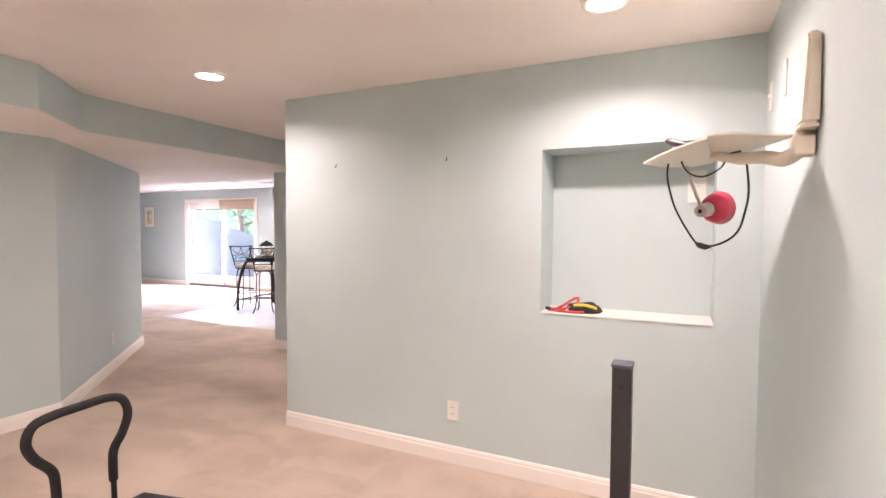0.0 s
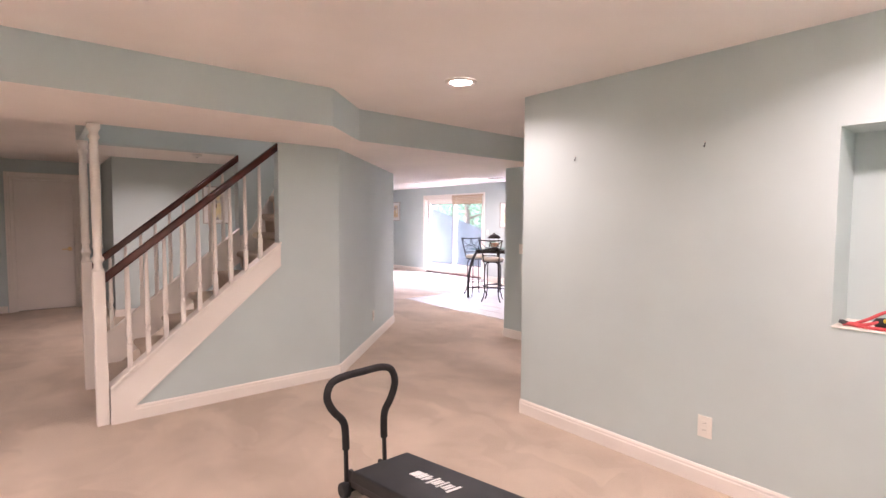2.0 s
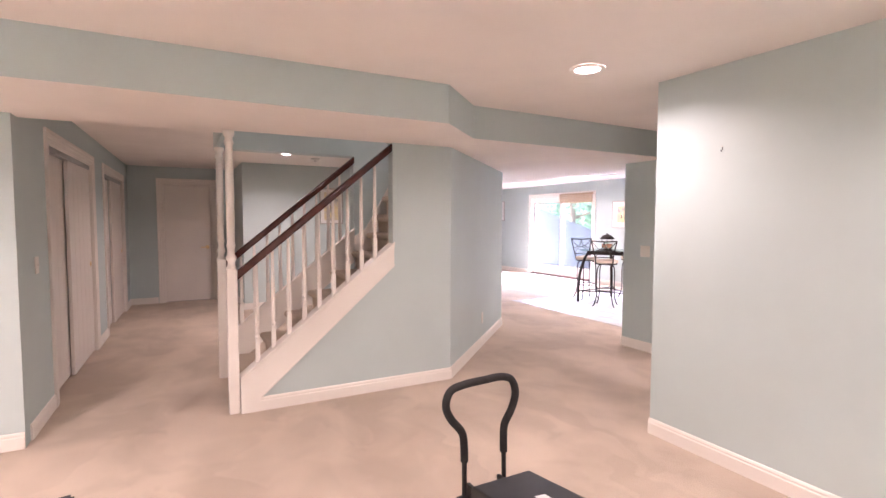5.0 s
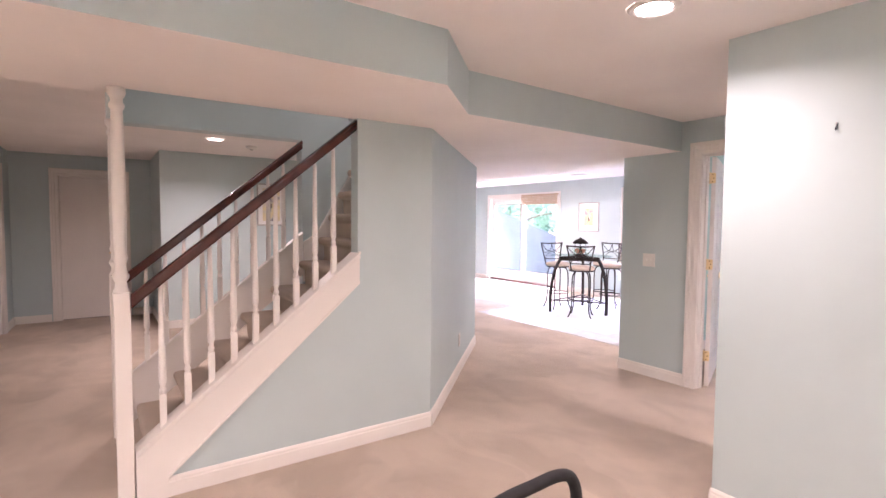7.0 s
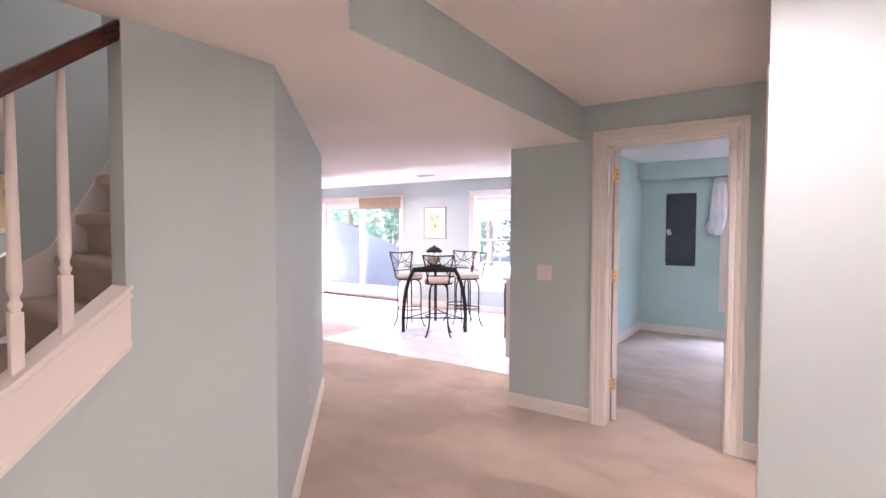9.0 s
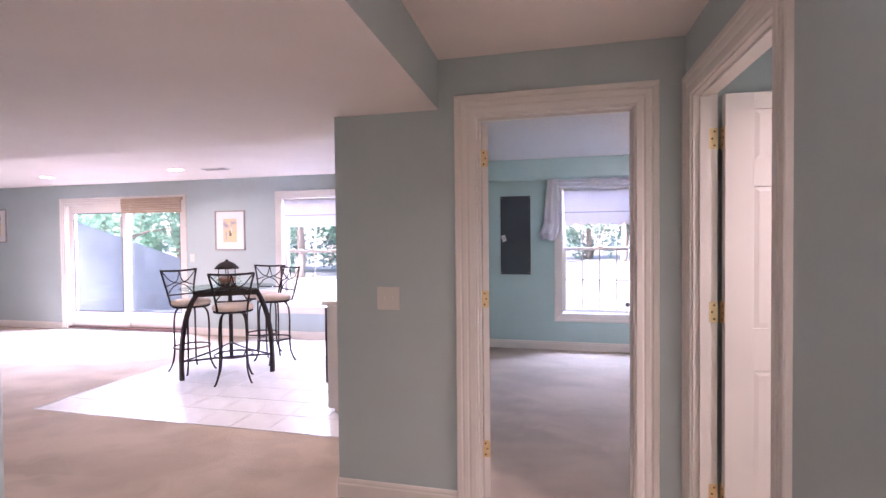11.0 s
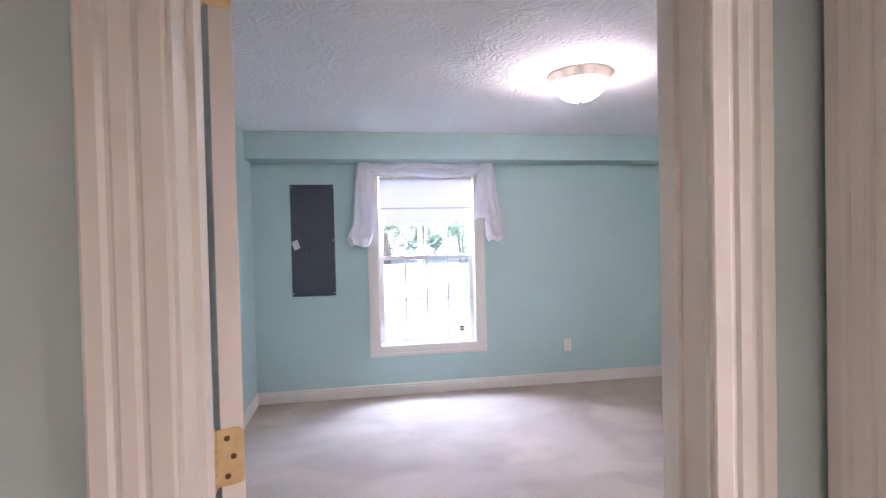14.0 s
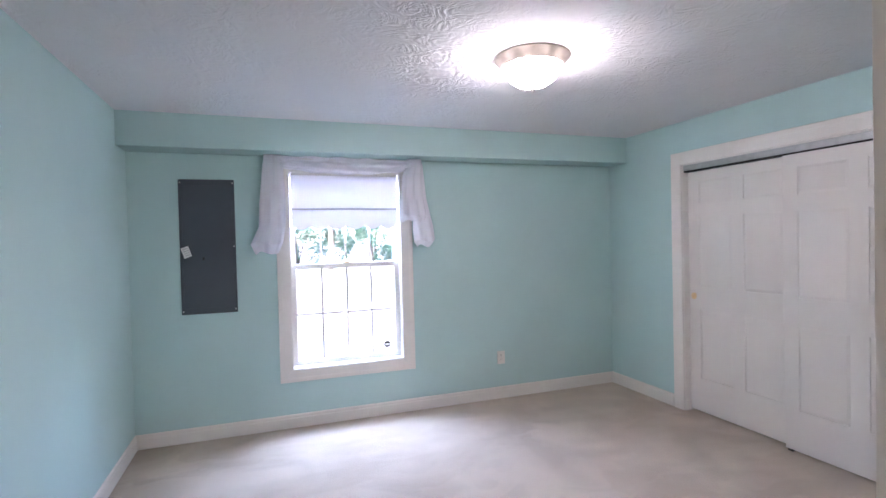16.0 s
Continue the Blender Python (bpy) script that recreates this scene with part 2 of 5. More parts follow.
CARPET = carpet_material()
STOMP = stomp_ceiling_material()
GLASS = glass_material("window_glass")
TABLEGLASS = glass_material("table_glass", (0.80, 0.86, 0.85))
LENS = glow_material("downlight_lens", (1.0, 0.90, 0.80), 5.0)
BOWL = glow_material("lit_glass_bowl", (1.0, 0.92, 0.84), 9.5)
SHEER = sheer_material("white_sheer_cloth", 0.4)
SHADECLOTH = sheer_material("white_shade_cloth", 0.11)
ART1 = art_material("watercolour_warm", [(0.75, 0.66, 0.42), (0.80, 0.62, 0.34), (0.70, 0.60, 0.50), (0.35, 0.33, 0.36)])
ART2 = art_material("watercolour_yellow", [(0.78, 0.72, 0.52), (0.78, 0.66, 0.34), (0.66, 0.62, 0.52), (0.25, 0.24, 0.26)])


# ---- building helpers ----
def box(bm, x0, x1, y0, y1, z0, z1, bev=0.0):
    vs = [bm.verts.new((x, y, z)) for x in (x0, x1) for y in (y0, y1) for z in (z0, z1)]
    fs = [bm.faces.new([vs[i] for i in f]) for f in ((0, 1, 3, 2), (4, 6, 7, 5), (0, 4, 5, 1), (2, 3, 7, 6), (0, 2, 6, 4), (1, 5, 7, 3))]
    if bev > 0:
        es = list({e for f in fs for e in f.edges})
        bmesh.ops.bevel(bm, geom=es, offset=bev, segments=2, profile=0.5, affect="EDGES", clamp_overlap=True)
    return fs


def prism(bm, pts, h0, h1, axis="z"):
    """A polygon (two coordinates a point) extruded from h0 to h1 along an axis."""
    def place(p, h):
        return {"z": (p[0], p[1], h), "x": (h, p[0], p[1]), "y": (p[0], h, p[1])}[axis]
    a = [bm.verts.new(place(p, h0)) for p in pts]
    b = [bm.verts.new(place(p, h1)) for p in pts]
    n = len(pts)
    bm.faces.new(a)
    bm.faces.new(b[::-1])
    for i in range(n):
        bm.faces.new((a[i], b[i], b[(i + 1) % n], a[(i + 1) % n]))
    bmesh.ops.recalc_face_normals(bm, faces=bm.faces[:])


def lathe(bm, prof, n=16, center=(0, 0, 0)):
    """Turns a profile of (radius, height) round the upright axis."""
    rings = []
    for r, z in prof:
        rings.append([bm.verts.new((center[0] + r * math.cos(2 * math.pi * k / n), center[1] + r * math.sin(2 * math.pi * k / n), center[2] + z)) for k in range(n)])
    for a, b in zip(rings, rings[1:]):
        for k in range(n):
            f = bm.faces.new((a[k], a[(k + 1) % n], b[(k + 1) % n], b[k]))
            f.smooth = True
    bm.faces.new(rings[0][::-1])
    bm.faces.new(rings[-1])


def smooth_line(pts, sub=5, closed=False):
    """Catmull-Rom through the points."""
    P = [Vector(p) for p in pts]
    out = []
    n = len(P)
    for i in range(n if closed else n - 1):
        p0 = P[(i - 1) % n] if closed or i > 0 else P[0]
        p1, p2 = P[i], P[(i + 1) % n]
        p3 = P[(i + 2) % n] if closed or i + 2 < n else P[-1]
        for s in range(sub):
            t = s / sub
            out.append(0.5 * ((2 * p1) + (p2 - p0) * t + (2 * p0 - 5 * p1 + 4 * p2 - p3) * t * t + (3 * p1 - p0 - 3 * p2 + p3) * t ** 3))
    if not closed:
        out.append(P[-1])
    return out


def tube(bm, pts, r, n=8, closed=False):
    """A round bar along a line of points; r may be a list."""
    P = [Vector(p) for p in pts]
    m = len(P)
    rings = []
    ref = None
    for i in range(m):
        if closed:
            d = P[(i + 1) % m] - P[(i - 1) % m]
        else:
            d = P[min(i + 1, m - 1)] - P[max(i - 1, 0)]
        d.normalize()
        if ref is None:
            ref = Vector((0, 0, 1)) if abs(d.z) < 0.9 else Vector((1, 0, 0))
        u = (ref - d * ref.dot(d)).normalized()
        v = d.cross(u)
        ref = u
        rad = r[i] if isinstance(r, (list, tuple)) else r
        rings.append([bm.verts.new(P[i] + (u * math.cos(2 * math.pi * k / n) + v * math.sin(2 * math.pi * k / n)) * rad) for k in range(n)])
    pairs = list(zip(rings, rings[1:]))
    if closed:
        pairs.append((rings[-1], rings[0]))
    for a, b in pairs:
        for k in range(n):
            f = bm.faces.new((a[k], a[(k + 1) % n], b[(k + 1) % n], b[k]))
            f.smooth = True
    if not closed:
        bm.faces.new(rings[0][::-1])
        bm.faces.new(rings[-1])


def mesh(bm, name, mats):
    me = bpy.data.meshes.new(name)
    bmesh.ops.recalc_face_normals(bm, faces=bm.faces[:])
    bm.to_mesh(me)
    bm.free()
    for m in (mats if isinstance(mats, (list, tuple)) else [mats]):
        me.materials.append(m)
    return me


def thing(name, label, category, m=None, group="", kind=""):
    """An Empty at the base of a thing."""
    ob = new(name)
    ob.empty_display_size = 0.1
    if m is not None:
        ob.matrix_basis = m
    return tagged(ob, label, category, group, kind)


def part(name, bm, mat, parent, label="", at=None):
    ob = new(name, mesh(bm, name, mat))
    ob.parent = parent
    if at is not None:
        ob.matrix_basis = at
    return tagged(ob, label)


def solid(name, bm, mat, label, category, kind="structure", group="", m=None):
    ob = new(name, mesh(bm, name, mat))
    if m is not None:
        ob.matrix_basis = m
    return tagged(ob, label, category, group, kind)


def bm_new():
    return bmesh.new()


def along(p0, p1):
    """The frame of a wall: x from p0 to p1 (left to right for one who faces it), y into the wall."""
    a = math.degrees(math.atan2(p1[1] - p0[1], p1[0] - p0[0]))
    return pose(p0[0], p0[1], 0, 0, 0, a), math.hypot(p1[0] - p0[0], p1[1] - p0[1])


def wall(name, p0, p1, z1, front, label, holes=(), thick=0.12, back=None, z0=0.0):
    """A wall with openings (u0, u1, z0, z1) that go right through."""
    m, length = along(p0, p1)
    bm = bm_new()
    us = sorted({0.0, length, *[h[0] for h in holes], *[h[1] for h in holes]})
    for a, b in zip(us, us[1:]):
        mid = (a + b) / 2
        cuts = sorted((h[2], h[3]) for h in holes if h[0] < mid < h[1])
        z = z0
        for c0, c1 in cuts:
            if c0 > z + 1e-4:
                box(bm, a, b, 0, thick, z, c0)
            z = c1
        if z < z1 - 1e-4:
            box(bm, a, b, 0, thick, z, z1)
    bmesh.ops.remove_doubles(bm, verts=bm.verts[:], dist=1e-5)
    for f in bm.faces:
        if abs(f.calc_center_median().y - thick) < 1e-4:
            f.material_index = 1
    return solid(name, bm, [front, back or front], label, "wall", m=m)


def baseboard(p0, p1, e0=0.0, e1=0.0, h=0.105):
    m, length = along(p0, p1)
    bm = bm_new()
    prof = [(0, 0), (-0.014, 0), (-0.014, h * 0.70), (-0.0125, h * 0.74), (-0.0105, h * 0.76), (-0.0105, h * 0.88), (-0.006, h * 0.97), (-0.002, h), (0, h)]
    prism(bm, prof, -e0, length + e1, "x")
    return solid("baseboard", bm, WHITE, "white painted moulded baseboard along the wall", "baseboard", m=m)


# ---- the large structure ----
CEILZ, SOFZ, BEDZ = 2.335, 2.08, 2.37
NY, DY, FY = 2.83, 4.545, 8.458
DT = 0.115

bm = bm_new()
for r in ((-14.3, 0.7, -4.4, 5.30), (-14.3, -7.52, 5.30, 8.62), (-4.33, 0.7, 5.30, 8.62)):
    box(bm, r[0], r[1], r[2], r[3], -0.12, 0.0)
solid("floor", bm, CARPET, "beige cut-pile wall-to-wall carpet with brushed marks", "carpet floor")

bm = bm_new()
for r in ((-14.3, 0.6, -4.4, 0.30), (-14.3, -5.30, 0.30, 3.06), (-4.2, 0.6, 0.30, 3.06), (-14.3, 0.6, 3.06, 4.60), (-14.3, -4.3, 4.60, 8.62)):
    box(bm, r[0], r[1], r[2], r[3], CEILZ, CEILZ + 0.08)
solid("ceiling", bm, CEIL, "smooth off-white painted basement ceiling", "ceiling")
bm = bm_new()
box(bm, -4.3, 0.7, 4.60, 8.62, BEDZ, BEDZ + 0.08)
solid("ceiling_bedroom", bm, STOMP, "white stomp-textured plaster bedroom ceiling", "ceiling")


def soffit(name, pts, z0, z1, side, under, label):
    bm = bm_new()
    prism(bm, pts, z0, z1)
    for f in bm.faces:
        if abs(f.normal.z) > 0.5:
            f.material_index = 1
    bmesh.ops.triangulate(bm, faces=[f for f in bm.faces if len(f.verts) > 4])
    return solid(name, bm, [side, under], label, "soffit")


soffit("soffit", [(-3.22, -4.3), (-3.22, 1.65), (-3.66, 2.11), (-3.745, DY), (-4.33, DY), (-4.33, 5.08), (-14.3, 5.08), (-14.3, 3.90),
                  (-5.95, 3.90), (-4.25, 2.16), (-4.25, 1.66), (-4.21, 1.66), (-4.21, 0.385), (-4.35, 0.385), (-4.35, -4.3)], SOFZ, CEILZ + 0.01, SAGE, CEIL,
       "dropped ceiling soffit with painted sage sides")
bm = bm_new()
box(bm, -5.36, -5.22, 0.385, 1.635, SOFZ, 2.9)
box(bm, -5.36, -4.352, 0.347, 0.384, SOFZ, 2.9)
box(bm, -4.352, -4.212, 0.262, 0.299, CEILZ + 0.02, 2.9)
solid("beam", bm, SAGE, "painted header beam round the stair opening", "beam")

# niche wall and gym
wall("wall_niche", (-2.53, NY), (0.365, NY), CEILZ, SAGE, "pale sage wall with a square recessed niche", [(1.855, 2.705, 0.966, 1.866)])
bm = bm_new()
box(bm, -0.735, 0.235, 3.10, 3.15, 0.906, 1.926)
box(bm, -0.735, -0.675, 2.95, 3.10, 0.906, 1.926)
box(bm, 0.175, 0.235, 2.95, 3.10, 0.906, 1.926)
box(bm, -0.675, 0.175, 2.95, 3.10, 0.906, 0.966)
box(bm, -0.675, 0.175, 2.95, 3.10, 1.866, 1.926)
solid("wall_niche_lining", bm, SAGE, "sage painted lining of the wall niche", "wall")
bm = bm_new()
box(bm, -0.675, 0.175, 2.824, 3.10, 0.962, 0.970, 0.003)
solid("trim", bm, WHITE, "white painted sill board of the niche", "trim")
wall("wall_east", (0.365, DY), (0.365, -4.3), CEILZ, SAGE, "pale sage gym wall")
wall("wall_south", (0.485, -4.2), (-4.32, -4.2), CEILZ, SAGE, "pale sage wall behind the gym")
wall("wall_west", (-4.2, -4.2), (-4.2, -0.84), CEILZ, SAGE, "pale sage wall corner by the hall")

# hall with closets
HALL0, HALL1 = (-4.2, -0.84), (-10.06, -0.69)
wall("wall_hall_closets", (-4.2 - 0.12, -0.84), HALL1, CEILZ, SAGE, "sage hall wall with two sliding closets", [(0.72, 2.53, 0, 2.03), (3.33, 5.1, 0, 2.03)])
wall("wall_hall_end", HALL1, (-10.06, 1.05), CEILZ, SAGE, "sage wall at the end of the hall", [(0.51, 1.27, 0, 2.05)])
wall("wall_hall_return", (-10.06, 0.95), (-8.82, 0.95), CEILZ, SAGE, "sage return wall in the hall", thick=0.1)
wall("wall_hall_back", (-8.7, 0.95), (-8.7, 3.0), CEILZ, SAGE, "sage hall wall hung with a picture")
wall("wall_hall_north", (-8.82, 3.0), (-5.34, 3.0), CEILZ, SAGE, "sage wall behind the stair", thick=0.06)
# unseen walls behind the closet doors, added to keep sky light out
bm = bm_new()
box(bm, -10.3, -4.32, -1.62, -1.56, 0, CEILZ)
box(bm, -10.3, -10.18, -1.56, -0.69, 0, CEILZ)
solid("wall_closet_back", bm, SAGE, "unseen back and end walls of the hall closets", "wall")

# stairwell
STX = -4.17
wall("wall_stair_far", (-5.22, 1.635), (-5.22, 3.06), 3.5, SAGE, "sage wall beside the upper stair")
bm = bm_new()
prism(bm, [(0.42, 0.0), (2.19, 0.0), (2.19, SOFZ), (1.635, SOFZ), (1.635, 1.15), (0.47, 0.15)], STX, STX - 0.10, "x")
solid("wall_stair_near", bm, SAGE, "sage painted wall under the staircase stringer", "wall")
bm = bm_new()
box(bm, -4.21, -4.11, 0.30, 3.06, CEILZ + 0.08, 3.5)
box(bm, -4.31, -4.21, 1.635, 2.13, SOFZ + 0.004, 3.5)
box(bm, -5.34, -4.1, 3.06, 3.16, CEILZ + 0.08, 3.5)
box(bm, -5.34, -4.1, 0.20, 0.30, 2.9, 3.5)
box(bm, -5.36, -5.22, 0.30, 1.635, 2.9, 3.5)
solid("wall_stairwell", bm, SAGE, "sage upper walls of the stairwell", "wall")
bm = bm_new()
box(bm, -5.4, -4.0, 0.1, 3.2, 3.5, 3.56)
solid("ceiling_stairwell", bm, CEIL, "off-white ceiling of the stairwell", "ceiling")

# diagonal passage and bar room
wall("wall_diagonal", (STX, 2.19), (-5.89, 3.94), SOFZ + 0.05, SAGE, "pale sage diagonal passage wall", thick=0.1)
wall("wall_bar_south", (-5.89, 3.94), (-14.2, 3.94), SOFZ + 0.05, SAGE, "pale sage wall of the bar room")
wall("wall_bar_west", (-14.2, 3.9), (-14.2, FY), CEILZ, SAGE, "pale sage end wall of the bar room")
SL0, SL1, SLZ = -11.03, -8.78, 2.03
WB0, WB1 = -7.085, -6.13
wall("wall_bar_north", (-14.3, FY), (-4.33, FY), CEILZ, SAGE, "pale sage wall with glass door and window",
     [(SL0 + 14.3, SL1 + 14.3, 0.02, SLZ), (WB0 + 14.3, WB1 + 14.3, 0.45, 2.03)], thick=0.18)
wall("wall_divider", (-4.33, FY), (-4.33, DY + DT), BEDZ, SAGE, "wall between bar room and bedroom", thick=0.08, back=AQUA)
DO0, DO1, DOZ = -3.570, -2.777, 2.05
wall("wall_bedroom_door", (-4.33, DY), (0.6, DY), BEDZ, SAGE, "sage passage wall with the bedroom doorway", [(DO0 + 4.33, DO1 + 4.33, 0, DOZ)], thick=DT, back=AQUA)
CX, CO0, CO1 = -2.572, 4.445, 3.585
mS, LS = along((CX, DY), (-2.53, NY + 0.12))
wall("wall_storage", (CX, DY), (-2.53, NY + 0.12), CEILZ, SAGE, "sage passage wall with the storage doorway", [(DY - CO0, DY - CO1, 0, DOZ)], thick=0.10)

# bedroom
BW0, BW1, BWZ0, BWZ1 = -3.16, -2.24, 0.45, 2.03
wall("wall_bedroom_north", (-4.25, FY), (0.7, FY), BEDZ, AQUA, "aqua bedroom wall with a window", [(BW0 + 4.25, BW1 + 4.25, BWZ0, BWZ1)], thick=0.18)
BE = -0.105
wall("wall_bedroom_east", (BE, FY), (BE, DY + DT), BEDZ, AQUA, "aqua bedroom wall with a sliding closet", [(FY - 7.56, FY - 5.80, 0, 2.03)], thick=0.1)
bm = bm_new()
box(bm, 0.6, 0.66, DY, FY, 0, BEDZ)
solid("wall_bedroom_closet", bm, AQUA, "back wall of the bedroom closet", "wall")
bm = bm_new()
box(bm, -4.25, BE, 8.21, FY, 2.137, BEDZ + 0.01)
solid("soffit_bedroom", bm, AQUA, "aqua boxed soffit above the bedroom window", "soffit")

# baseboards
for a, b in (((-2.53, NY), (0.365, NY)), ((0.365, NY), (0.365, -4.2)), ((0.365, -4.2), (-4.2, -4.2)), ((-4.2, -4.2), (-4.2, -0.84)),
             ((-10.06, -0.69), (-10.06, -0.28)), ((-10.06, 0.68), (-10.06, 0.95)), ((-10.06, 0.95), (-8.7, 0.95)), ((-8.7, 0.95), (-8.7, 3.0)),
             ((STX, 0.54), (STX, 2.19)), ((STX, 2.19), (-5.89, 3.94)), ((-5.89, 3.94), (-14.2, 3.94)), ((-14.2, 3.94), (-14.2, FY)),
             ((-14.2, FY), (SL0 - 0.1, FY)), ((SL1 + 0.1, FY), (-4.95, FY)), ((-4.33, DY), (DO0 - 0.09, DY)), ((DO1 + 0.09, DY), (CX, DY)),
             ((-2.551, CO1 - 0.09), (-2.53, NY + 0.12)), ((-2.53, NY + 0.12), (-2.53, NY)), ((-4.25, DY + DT), (-4.25, FY)), ((-4.25, FY), (BE, FY)), ((BE, FY), (BE, 7.66)), ((BE, 5.70), (BE, DY + DT)),
             ((-4.33, 5.7), (-4.33, DY))):
    baseboard(a, b)
mA, LA = along((-4.32, -0.84), HALL1)
for u0, u1 in ((0.0, 0.63), (2.62, 3.24), (5.19, LA)):
    p, q = mA @ Vector((u0, 0, 0)), mA @ Vector((u1, 0, 0))
    baseboard((p.x, p.y), (q.x, q.y))

# daylight side: ground and far trees are outdoors
bm = bm_new()
box(bm, -300, 300, 8.7, 500, -0.5, -0.2)
solid("ground", bm, GRAVEL, "pale sunlit gravel yard outside the windows", "ground")


# ---- fittings ----
def downlight(x, y, z=CEILZ, watts=None):
    t = thing("recessed_downlight", "lit round recessed ceiling light with a white trim ring", "ceiling light", pose(x, y, z), "recessed ceiling lights")
    bm = bm_new()
    n = 32
    rings = []
    for r, h in ((0.072, -0.004), (0.078, -0.011), (0.098, -0.009), (0.104, -0.001)):
        rings.append([bm.verts.new((r * math.cos(2 * math.pi * k / n), r * math.sin(2 * math.pi * k / n), h)) for k in range(n)])
    for a, b in zip(rings, rings[1:]):
        for k in range(n):
            bm.faces.new((a[k], a[(k + 1) % n], b[(k + 1) % n], b[k])).smooth = True
    part("trim_ring", bm, WHITE, t)
    bm = bm_new()
    lathe(bm, [(0.001, -0.008), (0.05, -0.008), (0.076, -0.004), (0.076, -0.001)], 32)
    part("lens", bm, LENS, t, "glowing white lens")
    area_lamp("downlight_lamp", pose(x, y, z - 0.013), 0.15, 0.15, watts or CAN_WATTS, WARM, 152, "DISK")
    return t


# cans at y 0.55, -1.6 and -3.3 are unseen, added to light the gym
for x, y, watts in ((-2.53, 2.207, 2.3), (-0.263, 2.203, 2.7), (-0.263, 0.55, 2.4), (-5.38, 5.93, 4.0), (-7.97, 7.45, 3.0), (-10.2, 7.53, 3.0), (-7.3, 1.37, 4.0), (-2.53, -1.6, 5.4), (-0.263, -1.6, 4.6),
                    (-1.4, -3.3, 7.0), (-1.5, 3.75, 4.6)):
    downlight(x, y, CEILZ, watts)
# unseen stairwell can, added to brighten the steps
downlight(-4.72, 2.3, 3.5, 0.6)


def plate(name, m, w, h, label, category, toggles=0, sockets=0, group=""):
    """A wall plate: local x along the wall, y into it, z up; centred."""
    t = thing(name, label, category, m, group)
    bm = bm_new()
    box(bm, -w / 2, w / 2, -0.007, 0.0, -h / 2, h / 2, 0.0025)
    part("cover", bm, PLASTIC, t)
    for i in range(toggles):
        x = (i - (toggles - 1) / 2) * 0.046
        bm = bm_new()
        box(bm, x - 0.005, x + 0.005, -0.017, -0.006, -0.006, 0.012, 0.0015)
        part("toggle", bm, PLASTIC, t)
        for z in (-0.030, 0.030):
            bm = bm_new()
            box(bm, x - 0.003, x + 0.003, -0.0082, -0.006, z - 0.003, z + 0.003, 0.001)
            part("screw", bm, PLASTIC, t)
    for i in range(sockets):
        z = (i - (sockets - 1) / 2) * 0.038
        bm = bm_new()
        box(bm, -0.017, 0.017, -0.0095, -0.006, z - 0.014, z + 0.014, 0.002)
        sock = part("socket", bm, PLASTIC, t)
        # dark blades laid on the face in place of the shade in its slots
        for x in (-0.006, 0.006):
            bm = bm_new()
            box(bm, x - 0.001, x + 0.001, -0.0102, -0.009, z - 0.002, z + 0.007)
            part("slot_shade", bm, DARK, sock)
    return t


plate("light_switch", pose(-4.03, DY, 1.10), 0.125, 0.122, "square white double light switch beside the bedroom door", "light switch", 2)
plate("wall_outlet", pose(-1.205, NY, 0.323), 0.075, 0.118, "white wall outlet on the sage wall under the niche", "outlet", 0, 2)
plate("wall_outlet", pose(-1.335, FY, 0.37), 0.075, 0.118, "white wall outlet on the aqua bedroom wall", "outlet", 0, 2)
mD, LD = along((STX, 2.19), (-5.89, 3.94))
plate("wall_outlet", mD @ pose(1.27, 0, 0.32), 0.075, 0.118, "white wall outlet on the diagonal passage wall", "outlet", 0, 2)
plate("light_switch", mA @ pose(0.30, 0, 1.12), 0.075, 0.118, "white light switch at the hall corner", "light switch", 1)
plate("light_switch", pose(-8.60, FY, 1.16), 0.075, 0.118, "white light switch beside the glass door", "light switch", 1)
plate("niche_wall_plate", pose(0.095, 3.10, 1.66), 0.09, 0.17, "white blank cover plate on the niche back", "wall plate", 0, 1)
plate("small_wall_plate", pose(0.365, 2.66, 2.0, 0, 0, -90), 0.06, 0.12, "small white cover plate high on the gym wall", "wall plate", 1)
plate("small_wall_plate", pose(0.365, 2.33, 1.99, 0, 0, -90), 0.05, 0.13, "narrow white cover plate high on the gym wall", "wall plate")

for x in (-2.08, -1.256):
    t = thing("picture_hook", "small dark picture hook nailed to the sage wall", "hook", pose(x, NY, 1.85), "picture hooks")
    bm = bm_new()
    tube(bm, smooth_line([(0, -0.001, 0.012), (0, -0.004, 0.0), (0.0, -0.008, -0.012), (0, -0.014, -0.012), (0, -0.015, -0.004)]), 0.0025, 6)
    part("hook", bm, PANEL, t)
    bm = bm_new()
    tube(bm, [(0, -0.001, 0.013), (0, -0.010, 0.017)], 0.003, 6)
    part("nail", bm, STEEL, t)


# ---- door casings, jambs and leaves ----
CPROF = [(1.02 * u - 0.012, v) for u, v in [(0, 0), (0, -0.010), (0.003, -0.012), (0.028, -0.013), (0.032, -0.0105), (0.037, -0.0105), (0.043, -0.015), (0.060, -0.017), (0.064, -0.0145), (0.069, -0.0145), (0.075, -0.020),
         (0.095, -0.021), (0.100, -0.017), (0.100, 0)]]


FLATPROF = [(-0.012, 0), (-0.012, -0.012), (-0.008, -0.015), (0.055, -0.017), (0.060, -0.0185), (0.086, -0.0185), (0.090, -0.015), (0.090, 0)]


